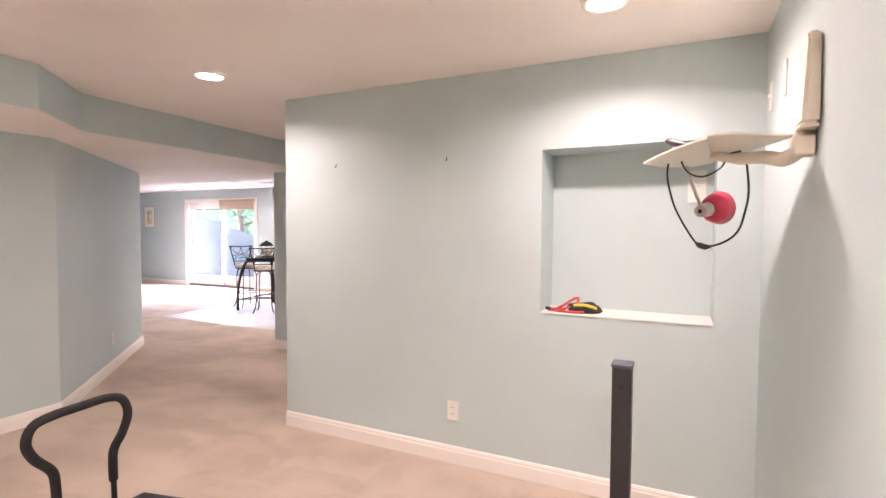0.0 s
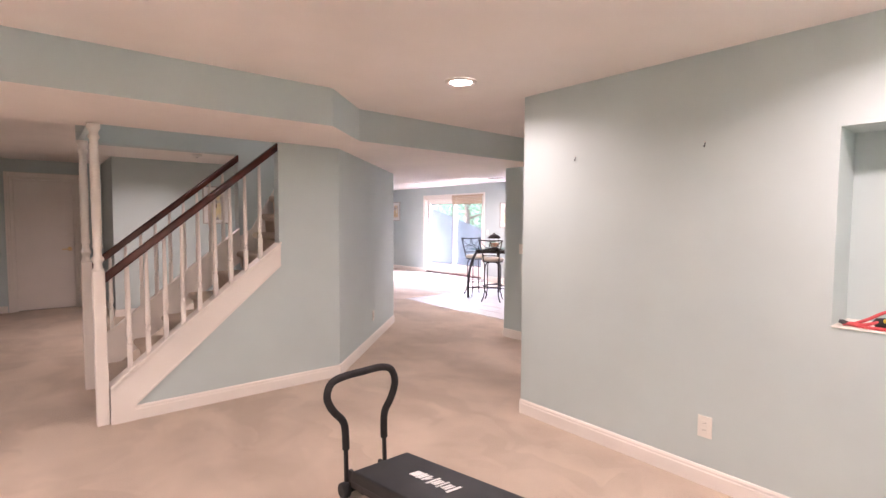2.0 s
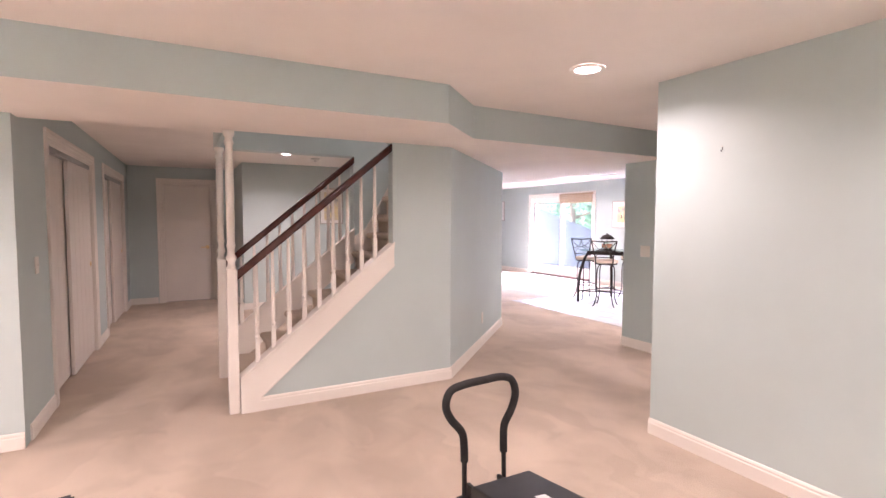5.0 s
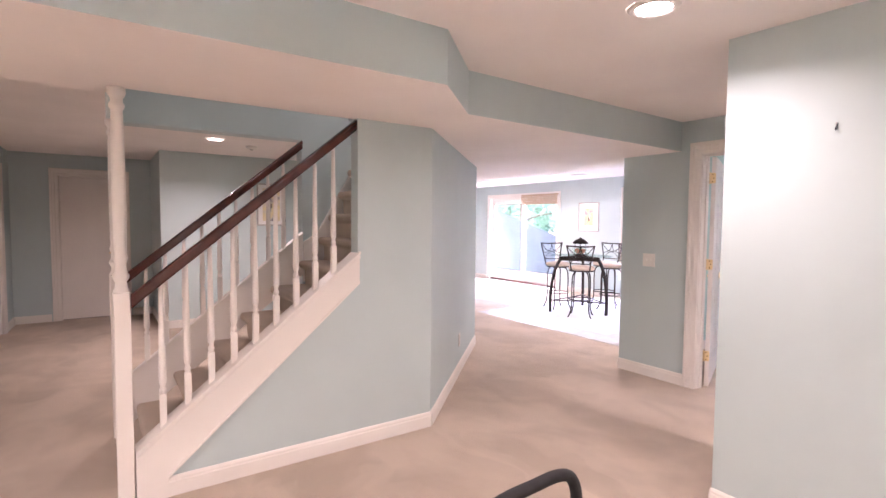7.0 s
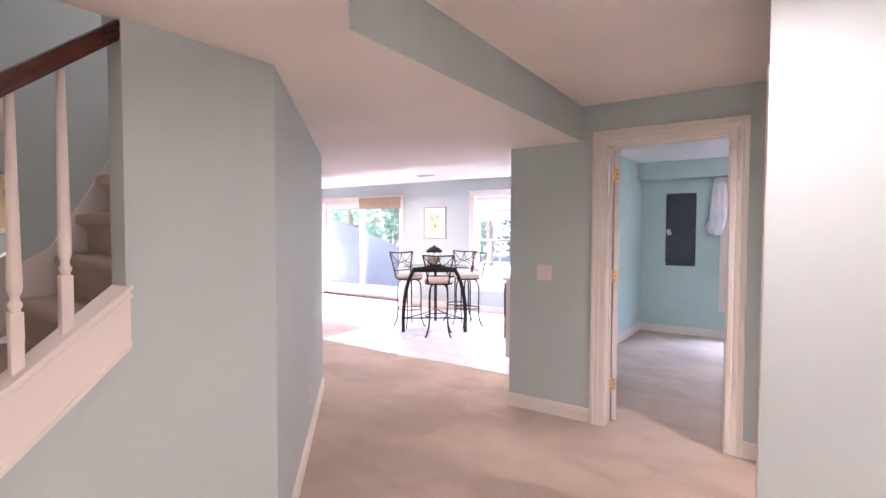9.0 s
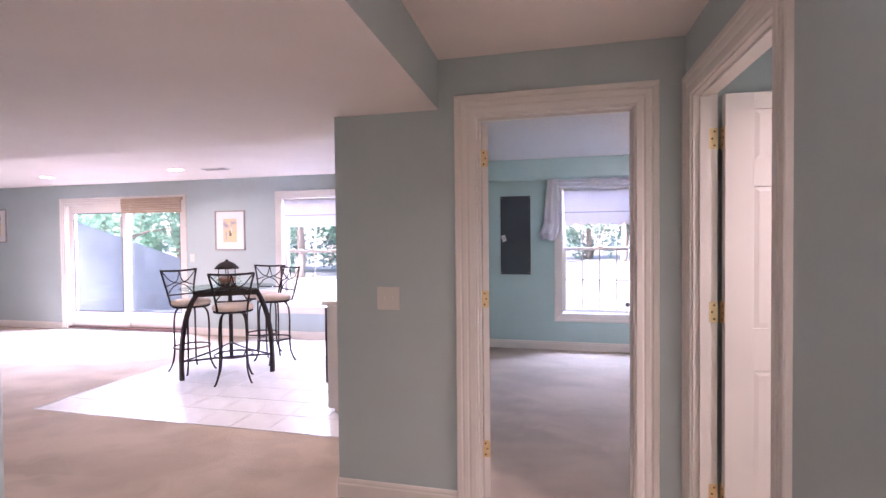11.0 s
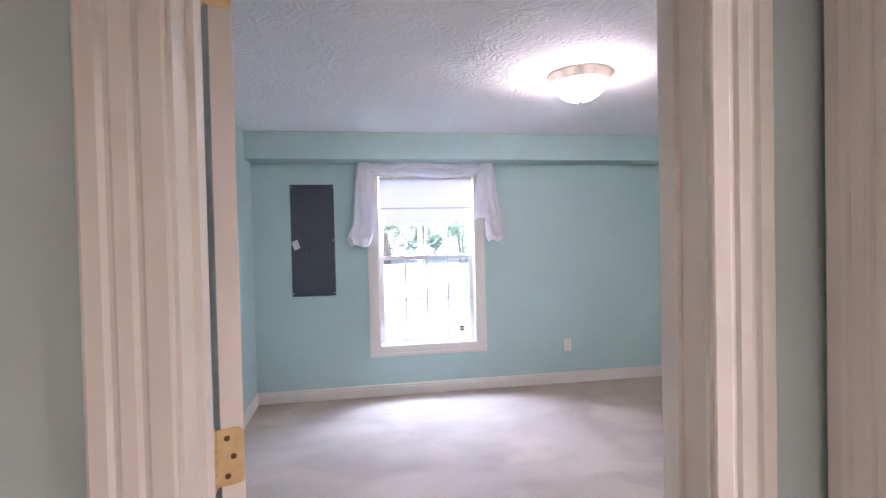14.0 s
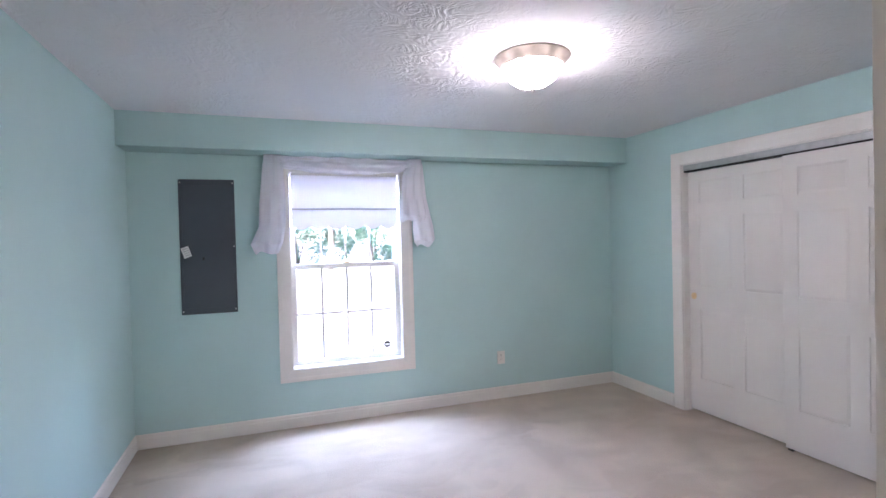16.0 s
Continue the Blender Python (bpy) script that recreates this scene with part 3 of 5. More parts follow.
def casing(parent, w, h, z0=0.0, foot=False, y1=None, prof=CPROF):
    """Moulded trim round an opening w by h, mitred at the corners: legs, head and, for windows, foot. y1: on the far face of the wall, at that depth."""
    if y1 is not None:
        prof = [(u, y1 - v) for u, v in prof]
    for side in (0, 1):
        pts = [(w + u if side else -u, v) for u, v in prof]
        bm = bm_new()
        prism(bm, pts, z0, h, "z")
        for v in bm.verts:
            u = v.co.x - w if side else -v.co.x
            if v.co.z > (z0 + h) / 2:
                v.co.z = h + u - 0.0006
            elif foot:
                v.co.z = z0 - u + 0.0006
        part("casing_leg", bm, WHITE, parent)
    for top in ((1, 0) if foot else (1,)):
        bm = bm_new()
        prism(bm, [(v, h + u if top else z0 - u) for u, v in prof], 0, w, "x")
        for v in bm.verts:
            u = v.co.z - h if top else z0 - v.co.z
            v.co.x = w + u - 0.0006 if v.co.x > w / 2 else -u + 0.0006
        part("casing_head" if top else "casing_foot", bm, WHITE, parent)


def jamb(parent, w, h, depth, stop=None):
    bm = bm_new()
    box(bm, 0.0005, 0.018, 0.0008, depth - 0.0008, 0, h - 0.0005)
    box(bm, w - 0.018, w - 0.0005, 0.0008, depth - 0.0008, 0, h - 0.0005)
    box(bm, 0.018, w - 0.018, 0.0008, depth - 0.0008, h - 0.018, h - 0.0005)
    if stop is not None:
        box(bm, 0.018, 0.029, stop - 0.035, stop, 0, h - 0.018)
        box(bm, w - 0.029, w - 0.018, stop - 0.035, stop, 0, h - 0.018)
        box(bm, 0.029, w - 0.029, stop - 0.035, stop, h - 0.029, h - 0.018)
    part("jamb", bm, WHITE, parent)


DOOR_ROWS = ((0.23, 0.84), (1.02, 1.625), (1.735, 1.95))


def six_panel_leaf(parent, w, h, t=0.035, name="leaf", rows=DOOR_ROWS, st=0.112, mid=0.12):
    """A six-panel door leaf: x 0..w, y -t..0; stiles st and mid wide, panels between the heights of rows."""
    bm = bm_new()
    box(bm, 0.002, w - 0.002, -t + 0.006, -0.006, 0.012, h - 0.002)
    xs = (0, st, w / 2 - mid / 2, w / 2 + mid / 2, w - st, w)
    for a, b in ((xs[0], xs[1]), (xs[4], xs[5])):
        box(bm, a, b, -t, 0, 0.010, h, 0.0015)
    zs = [0.010] + [z for r in rows for z in r] + [h]
    for a, b in zip(zs[::2], zs[1::2]):
        box(bm, xs[1], xs[4], -t, 0, a, b)
    for a, b in rows:
        box(bm, xs[2], xs[3], -t, 0, a, b)
    leaf = part(name, bm, DOORWHITE, parent)
    for a, b in rows:
        for x0, x1 in ((xs[1], xs[2]), (xs[3], xs[4])):
            # raised panel with a sloped border
            bm = bm_new()
            g, sl = 0.004, 0.022
            for y_in, y_out in ((-t + 0.0055, -t + 0.0015), (-0.0055, -0.0015)):
                o = [bm.verts.new(p) for p in ((x0 + g, y_in, a + g), (x1 - g, y_in, a + g), (x1 - g, y_in, b - g), (x0 + g, y_in, b - g))]
                k = [bm.verts.new(p) for p in ((x0 + sl, y_out, a + sl), (x1 - sl, y_out, a + sl), (x1 - sl, y_out, b - sl), (x0 + sl, y_out, b - sl))]
                bm.faces.new(k)
                for q in range(4):
                    bm.faces.new((o[q], o[(q + 1) % 4], k[(q + 1) % 4], k[q]))
            part("panel", bm, DOORWHITE, leaf)
    return leaf


def hinge_plate(parent, x, y0, y1, z, out, knuckle=None):
    """A hinge leaf on a plane of constant x, from its barrel side y1 to its rounded free side y0; out: the way it faces."""
    bm = bm_new()
    s, r, hh = (1 if y0 > y1 else -1), 0.010, 0.045
    pts = [(y1, z - hh)]
    for cz, a0 in ((z - hh + r, -90), (z + hh - r, 0)):
        for k in range(5):
            a = radians(a0 + 90 * k / 4)
            pts.append((y0 - s * r + s * r * math.cos(a), cz + r * math.sin(a)))
    pts.append((y1, z + hh))
    prism(bm, pts, x, x + out * 0.0025, "x")
    plates = len(bm.faces)
    my = (y0 + y1) / 2
    for dz, dy in ((-0.030, 0.004), (0.0, -0.005), (0.030, 0.004)):
        tube(bm, [(x + out * 0.002, my + dy, z + dz), (x + out * 0.0034, my + dy, z + dz)], 0.0046, 10)
    for f in list(bm.faces)[plates:]:
        f.material_index = 1
    if knuckle is not None:
        for k in range(5):
            z0 = z - 0.046 + 0.0186 * k
            tube(bm, [(knuckle[0], knuckle[1], z0), (knuckle[0], knuckle[1], z0 + 0.0174)], 0.0068, 12)
        tube(bm, [(knuckle[0], knuckle[1], z - 0.050), (knuckle[0], knuckle[1], z + 0.050)], 0.0045, 10)
    part("hinge", bm, [BRASS, SCREW], parent, "polished brass hinge")


def lever(parent, x, z, side, out):
    """A lever handle on a leaf face at y=side; out: which way it stands proud."""
    bm = bm_new()
    n = 20
    tube(bm, [(x, side, z), (x, side + out * 0.006, z), (x, side + out * 0.012, z)], [0.032, 0.031, 0.022], n)
    tube(bm, smooth_line([(x, side + out * 0.01, z), (x, side + out * 0.045, z), (x - 0.02, side + out * 0.055, z), (x - 0.10, side + out * 0.052, z - 0.004)]), 0.0085, 10)
    part("lever_handle", bm, BRASS, parent, "brass lever handle")


# bedroom door: hinged on its left jamb, swung into the bedroom
dw = DO1 - DO0
d = thing("door_1", "open white six-panel bedroom door in fluted casing", "door", pose(DO0, DY, 0), kind="structure")
casing(d, dw, DOZ)
jamb(d, dw, DOZ, DT, stop=0.09)
casing(d, dw, DOZ, y1=DT)
lf = thing("door_leaf", "", "", pose(0.027, DT + 0.016, 0, 0, 0, 112))
lf.parent = d
leaf = six_panel_leaf(lf, dw - 0.042, 2.02)
leaf.parent = d
leaf.matrix_basis = lf.matrix_basis.copy()
bpy.data.objects.remove(lf)
for z in (0.28, 1.09, 1.84):
    hinge_plate(leaf, 0.0, -0.034, 0.008, z, -1, (-0.002, 0.012))
    hinge_plate(d, 0.0182, DT - 0.034, DT + 0.010, z, 1)
lever(leaf, 0.655, 0.94, 0.0, 1)
lever(leaf, 0.655, 0.94, -0.035, -1)

# storage door: hinged on the far jamb, swung into the storage room
dw2 = CO0 - CO1
d = thing("door_2", "open white six-panel storage door in fluted casing", "door", mS @ pose(DY - CO0, 0, 0), kind="structure")
casing(d, dw2, DOZ)
jamb(d, dw2, DOZ, 0.10, stop=0.062)
leaf = six_panel_leaf(d, 0.775, 2.02)
leaf.matrix_basis = pose(0.016, 0.118, 0, 0, 0, 92)
for z in (0.28, 1.083, 1.838):
    hinge_plate(leaf, 0.0, -0.034, 0.002, z, -1, (0.0, 0.005))
    hinge_plate(d, 0.0182, 0.064, 0.100, z, 1)
lever(leaf, 0.710, 0.94, -0.035, -1)

# door at the hall's end
d = thing("door_3", "closed plain off-white door at the hall end", "door", pose(-10.06, -0.18, 0, 0, 0, 90), kind="structure")
casing(d, 0.76, 2.05)
jamb(d, 0.76, 2.05, 0.12)
bm = bm_new()
box(bm, 0.020, 0.740, 0.035, 0.070, 0.010, 2.028, 0.002)
leaf = part("leaf", bm, DOORWHITE, d)
lever(leaf, 0.68, 0.95, 0.035, -1)
bm = bm_new()
box(bm, 0.019, 0.741, 0.074, 0.116, 0.0, 2.03)
part("backing", bm, DARK, d)


def flat_slider(parent, x0, x1, y, h, pull_at=None):
    """A ribbed, flat sliding closet door."""
    bm = bm_new()
    box(bm, x0, x1, y, y + 0.03, 0.012, h, 0.002)
    n = 5
    for i in range(1, n):
        x = x0 + (x1 - x0) * i / n
        box(bm, x - 0.003, x + 0.003, y - 0.0015, y, 0.05, h - 0.04)
    ob = part("sliding_leaf", bm, DOORWHITE, parent)
    if pull_at is not None:
        bm = bm_new()
        tube(bm, [(pull_at, y - 0.006, 0.96), (pull_at, y - 0.003, 0.96), (pull_at, y + 0.002, 0.96)], [0.020, 0.027, 0.027], 16)
        part("finger_pull", bm, BRASS, ob, "round brass finger pull")
    return ob


for u0, u1 in ((0.72, 2.53), (3.33, 5.1)):
    w = u1 - u0
    c = thing("closet_doors", "pair of white sliding closet doors in white casing", "closet", mA @ pose(u0, 0, 0), "hall closets")
    casing(c, w, 2.03)
    jamb(c, w, 2.03, 0.12)
    bm = bm_new()
    box(bm, 0.018, w - 0.018, 0.012, 0.10, 1.965, 2.011)
    part("track", bm, TRACK, c)
    flat_slider(c, 0.020, w * 0.46, 0.062, 1.97)
    flat_slider(c, w * 0.435, w - 0.020, 0.022, 1.97, w - 0.09)

# bedroom closet
CW = 1.76
CLOSET_ROWS = ((0.28, 0.835), (1.016, 1.585), (1.687, 1.872))
c = thing("bedroom_closet_doors", "pair of white six-panel sliding closet doors", "closet", pose(BE, 7.56, 0, 0, 0, -90))
casing(c, CW, 2.03, prof=FLATPROF)
jamb(c, CW, 2.03, 0.10)
bm = bm_new()
box(bm, 0.018, CW - 0.018, 0.010, 0.092, 1.968, 2.011, 0.001)
part("track", bm, TRACK, c, "aluminium top track")
# dark strip put in for the shade under the track
bm = bm_new()
box(bm, 0.018, CW - 0.018, 0.014, 0.088, 1.955, 1.967)
part("track_shadow_strip", bm, DARK, c)
l1 = six_panel_leaf(c, 0.895, 1.955, 0.032, "sliding_leaf", CLOSET_ROWS, 0.105, 0.10)
l1.matrix_basis = pose(0.020, 0.088, 0.008)
l2 = six_panel_leaf(c, 0.895, 1.955, 0.032, "sliding_leaf", CLOSET_ROWS, 0.095, 0.10)
l2.matrix_basis = pose(0.842, 0.048, 0.002)
bm = bm_new()
tube(bm, [(0.045, -0.040, 0.94), (0.045, -0.036, 0.94), (0.045, -0.030, 0.94)], [0.020, 0.027, 0.027], 18)
part("finger_pull", bm, BRASS, l1, "round brass finger pull")
bm = bm_new()
box(bm, 0.860, 0.895, 0.008, 0.095, 0.0, 0.010, 0.003)
part("floor_guide", bm, BLACK, c, "small dark floor guide")

# ---- staircase ----
st = thing("staircase", "carpeted staircase with white balusters and dark wood handrails", "staircase", pose(0, 0, 0))
RISE, RUN = 0.187, 0.225
XN, XF = STX - 0.02, -5.22
for k in range(1, 11):
    # from the seventh step up, runs are shortened to fit the camera's view
    y0 = 0.504 + RUN * (k - 1) if k < 7 else 1.79 + 0.085 * (k - 7)
    z1 = RISE * k
    xe = XN - 0.055
    xe1 = min(xe, STX - (y0 + RUN - 2.19) - 0.14) if y0 + RUN > 2.1 else xe
    bm = bm_new()
    # carpet wrapped round a bull nose
    prof = [(y0 + 0.022, z1 - RISE), (y0 + 0.016, z1 - 0.075), (y0 + 0.004, z1 - 0.060)]
    prof += [(y0 - 0.004 - 0.026 * math.sin(a), z1 - 0.029 - 0.029 * math.cos(a)) for a in [math.pi * q / 8 for q in range(1, 8)]]
    prof += [(y0 + 0.004, z1), (y0 + RUN + 0.03, z1), (y0 + RUN + 0.03, z1 - RISE)]
    prism(bm, prof, XF + 0.025, min(xe, xe1), "x")
    part("step", bm, CARPET, st)


def skirt(x0, x1, ya, yb, up, dn, name, label=""):
    """A sloped board between two upright planes."""
    top = lambda y: 0.253 + 0.80 * (y - 0.413)
    bm = bm_new()
    prism(bm, [(ya, max(0.0, top(ya) - dn)), (yb, top(yb) - dn), (yb, top(yb) + up), (ya, top(ya) + up)], x0, x1, "x")
    return part(name, bm, WHITE, st, label)


# near stringer with its cap and foot
bm = bm_new()
top = lambda y: 0.253 + 0.80 * (y - 0.413)
prism(bm, [(0.42, 0.0), (0.56, 0.0), (0.56, 0.118), (1.64, 1.068), (1.64, top(1.64)), (0.42, top(0.42))], STX + 0.018, STX - 0.095, "x")
stringer = part("stringer", bm, WHITE, st, "white painted stringer board")
bm = bm_new()
prism(bm, [(0.56, 0.100), (1.64, 1.050), (1.64, 1.068), (0.56, 0.118)], STX + 0.024, STX, "x")
prism(bm, [(0.42, top(0.42) - 0.028), (1.645, top(1.645) - 0.028), (1.645, top(1.645) - 0.016), (0.42, top(0.42) - 0.016)], STX + 0.023, STX + 0.017, "x")
prism(bm, [(0.42, top(0.42) - 0.002), (1.645, top(1.645) - 0.002), (1.645, top(1.645) + 0.012), (0.42, top(0.42) + 0.012)], STX + 0.026, STX - 0.100, "x")
part("moulding", bm, WHITE, stringer)
skirt(XF + 0.022, XF, 0.45, 1.635, 0.10, 0.22, "stringer", "white far stringer board")
# steep outline shaped to where the board shows from the camera
bm = bm_new()
prism(bm, [(1.64, 0.95), (2.02, 1.25), (2.50, 2.20), (2.50, 2.62), (2.024, 1.805), (1.757, 1.345), (1.64, 1.27)], XF + 0.001, XF + 0.022, "x")
part("skirt_board", bm, WHITE, st, "white skirt board rising steeply beside the upper steps")
bm = bm_new()
prism(bm, [(0.45, top(0.45) + 0.10), (1.635, top(1.635) + 0.10), (1.635, top(1.635) + 0.118), (0.45, top(0.45) + 0.118)], XF + 0.03, XF - 0.03, "x")
part("stringer_cap", bm, WHITE, st)


def newel(x, y):
    bm = bm_new()
    box(bm, x - 0.037, x + 0.037, y - 0.037, y + 0.037, 0, 1.08, 0.006)
    lathe(bm, [(0.033, 1.078), (0.036, 1.088), (0.027, 1.10), (0.025, 1.13), (0.036, 1.15), (0.037, 1.165), (0.026, 1.18), (0.024, 1.22), (0.033, 1.25), (0.027, 1.265),
               (0.027, 1.30), (0.029, 1.45), (0.030, 1.60), (0.029, 1.80), (0.027, 1.93), (0.025, 1.97), (0.034, 1.985), (0.034, 2.0), (0.026, 2.012), (0.028, 2.03), (0.040, 2.05), (0.040, SOFZ - 0.001)], 20, (x, y, 0))
    part("newel_post", bm, WHITE, st, "white turned newel post up to the soffit")


newel(STX - 0.04, 0.378)
newel(XF + 0.055, 0.378)
rail_z = lambda y: 1.038 + 0.831 * (y - 0.43)


def baluster(x, y, zb):
    bm = bm_new()
    zt = rail_z(y) - 0.015
    box(bm, x - 0.016, x + 0.016, y - 0.016, y + 0.016, zb - 0.02, zb + 0.175, 0.003)
    s = zb + 0.175
    lathe(bm, [(0.014, s - 0.003), (0.012, s + 0.006), (0.017, s + 0.014), (0.0175, s + 0.022), (0.012, s + 0.030), (0.0115, s + 0.042), (0.017, s + 0.058), (0.0185, s + 0.075), (0.0175, s + 0.11),
               (0.014, s + 0.35), (0.0105, zt)], 12, (x, y, 0))
    part("baluster", bm, WHITE, st)


for i in range(9):
    y = 0.548 + i * 0.1174
    baluster(STX - 0.035, y, top(y))
    baluster(XF + 0.0, y, top(y) + 0.11)


def handrail(x, ya, yb):
    bm = bm_new()
    prof = [(-0.026, -0.030), (0.026, -0.030), (0.030, -0.012), (0.027, 0.004), (0.033, 0.018), (0.024, 0.034), (0.0, 0.040), (-0.024, 0.034), (-0.033, 0.018), (-0.027, 0.004), (-0.030, -0.012)]
    a = [bm.verts.new((x + p, ya, rail_z(ya) + q)) for p, q in prof]
    b = [bm.verts.new((x + p, yb, rail_z(yb) + q)) for p, q in prof]
    n = len(prof)
    bm.faces.new(a)
    bm.faces.new(b[::-1])
    for i in range(n):
        bm.faces.new((a[i], b[i], b[(i + 1) % n], a[(i + 1) % n])).smooth = True
    part("handrail", bm, MAHOG, st, "dark mahogany-stained handrail")


handrail(STX - 0.035, 0.415, 1.634)
handrail(XF + 0.0, 0.415, 1.634)


# ---- windows ----
def sash(parent, w, z0, z1, y, cols, rows, name):
    bm = bm_new()
    f = 0.038
    box(bm, 0, f, y, y + 0.03, z0, z1, 0.002)
    box(bm, w - f, w, y, y + 0.03, z0, z1, 0.002)
    box(bm, f, w - f, y, y + 0.03, z0, z0 + f, 0.002)
    box(bm, f, w - f, y, y + 0.03, z1 - f, z1, 0.002)
    s = part(name, bm, WHITE, parent)
    for i in range(1, cols):
        x = f + (w - 2 * f) * i / cols
        bm = bm_new()
        box(bm, x - 0.007, x + 0.007, y + 0.006, y + 0.024, z0 + f, z1 - f)
        part("muntin", bm, WHITE, s)
    for i in range(1, rows):
        z = z0 + f + (z1 - z0 - 2 * f) * i / rows
        bm = bm_new()
        box(bm, f, w - f, y + 0.007, y + 0.023, z - 0.007, z + 0.007)
        part("muntin", bm, WHITE, s)
    bm = bm_new()
    box(bm, f - 0.003, w - f + 0.003, y + 0.013, y + 0.017, z0 + f - 0.003, z1 - f + 0.003)
    g = part("pane", bm, GLASS, s)
    g.visible_shadow = False
    return s


def sash_window(name, x0, x1, z0, z1, mid, label, cols=4, rows=2):
    w, h = x1 - x0, z1 - z0
    t = thing(name, label, "window", pose(x0, FY, z0), kind="structure")
    casing(t, w, h, 0.0, foot=True, prof=FLATPROF)
    bm = bm_new()
    box(bm, 0.0005, 0.016, 0.0008, 0.176, 0, h)
    box(bm, w - 0.016, w - 0.0005, 0.0008, 0.176, 0, h)
    box(bm, 0.016, w - 0.016, 0.0008, 0.176, h - 0.016, h - 0.0005)
    box(bm, 0.016, w - 0.016, 0.0008, 0.176, 0.0005, 0.020)
    for y in (0.055, 0.12):
        box(bm, 0.016, 0.026, y - 0.008, y, 0.02, h - 0.016)
        box(bm, w - 0.026, w - 0.016, y - 0.008, y, 0.02, h - 0.016)
    part("window_frame", bm, WHITE, t)
    hold = thing("sashes", "", "", pose(0.017, 0, 0))
    for zz0, zz1, y, nm in ((0.021, mid - z0 + 0.02, 0.060, "lower_sash"), (mid - z0 - 0.018, h - 0.017, 0.093, "upper_sash")):
        s = sash(t, w - 0.034, zz0, zz1, y, cols, rows, nm)
        s.matrix_basis = pose(0.017, 0, 0)
    bpy.data.objects.remove(hold)
    bm = bm_new()
    box(bm, w / 2 - 0.028, w / 2 + 0.028, 0.045, 0.085, mid - z0 + 0.0205, mid - z0 + 0.034, 0.004)
    part("sash_lock", bm, BRASS, t, "small sash lock")
    return t


sash_window("window_1", BW0, BW1, BWZ0, BWZ1, 1.265, "white double-hung bedroom window with muntins")
sash_window("window_2", WB0, WB1, 0.45, 2.03, 1.25, "white double-hung bar room window with muntins", 2, 2)

# round sticker in the bedroom window
t = thing("window_sticker", "small round dark sticker on the lower window glass", "sticker", pose(-2.372, FY + 0.072, 0.575))
bm = bm_new()
tube(bm, [(0, 0, 0), (0, -0.0015, 0)], 0.028, 24)
part("disc", bm, BLACK, t)
bm = bm_new()
box(bm, -0.020, 0.020, -0.0028, -0.0016, -0.006, 0.006, 0.0005)
part("print_bar", bm, LETTER, t)

# sliding glass door
t = thing("glass_door", "white sliding glass patio door in white casing", "door", pose(SL0, FY, 0.02), kind="structure")
w, h = SL1 - SL0, SLZ - 0.02
casing(t, w, h)
bm = bm_new()
box(bm, 0.0005, 0.03, 0.0008, 0.178, 0, h)
box(bm, w - 0.03, w - 0.0005, 0.0008, 0.178, 0, h)
box(bm, 0.03, w - 0.03, 0.0008, 0.178, h - 0.03, h - 0.0005)
part("door_frame", bm, WHITE, t)
bm = bm_new()
box(bm, 0.03, w - 0.03, -0.01, 0.178, 0.0005, 0.028, 0.003)
part("threshold", bm, MAHOG, t, "dark threshold strip")
for x0, x1, y in ((0.032, w / 2 + 0.05, 0.05), (w / 2 - 0.05, w - 0.032, 0.10)):
    bm = bm_new()
    box(bm, x0, x0 + 0.085, y, y + 0.042, 0.03, h - 0.032, 0.003)
    box(bm, x1 - 0.085, x1, y, y + 0.042, 0.03, h - 0.032, 0.003)
    box(bm, x0 + 0.085, x1 - 0.085, y, y + 0.042, 0.03, 0.27, 0.003)
    box(bm, x0 + 0.085, x1 - 0.085, y, y + 0.042, h - 0.150, h - 0.032, 0.003)
    p = part("door_panel", bm, WHITE, t)
    bm = bm_new()
    box(bm, x0 + 0.082, x1 - 0.082, y + 0.018, y + 0.024, 0.267, h - 0.147)
    g = part("pane", bm, GLASS, p)
    g.visible_shadow = False
    bm = bm_new()
    a0, a1, c0, c1 = x0 + 0.0865, x1 - 0.0865, 0.2715, h - 0.1515
    box(bm, a0, a0 + 0.012, y + 0.004, y + 0.016, c0, c1)
    box(bm, a1 - 0.012, a1, y + 0.004, y + 0.016, c0, c1)
    box(bm, a0 + 0.012, a1 - 0.012, y + 0.004, y + 0.016, c0, c0 + 0.012)
    box(bm, a0 + 0.012, a1 - 0.012, y + 0.004, y + 0.016, c1 - 0.012, c1)
    part("gasket", bm, PANEL, p, "dark rubber glazing gasket")
bm = bm_new()
tube(bm, smooth_line([(0.075, 0.05, 0.88), (0.075, 0.012, 0.90), (0.075, 0.005, 0.98), (0.075, 0.012, 1.06), (0.075, 0.05, 1.08)]), 0.009, 8)
part("pull_handle", bm, BRASS, t, "curved pull handle")

# folded woven shade over the fixed pane
t = thing("woven_roman_shade", "tan woven roman shade folded up above the glass door", "shade", pose(-9.83, FY - 0.03, 1.845))
bm = bm_new()
for i in range(5):
    box(bm, 0.006 * (i % 2), 1.10 - 0.006 * (i % 2), -0.040 - 0.006 * i, -0.018, 0.008 + 0.036 * i, 0.041 + 0.036 * i, 0.010)
part("fold_stack", bm, WOVEN, t)
bm = bm_new()
box(bm, -0.005, 1.105, -0.045, -0.002, 0.190, 0.235, 0.004)
part("headrail", bm, WOVEN, t)
for x in (0.2, 0.9):
    bm = bm_new()
    tube(bm, [(x, -0.066, 0.19), (x, -0.072, 0.02), (x, -0.070, 0.0)], 0.0015, 5)
    part("lift_cord", bm, PAPER, t)


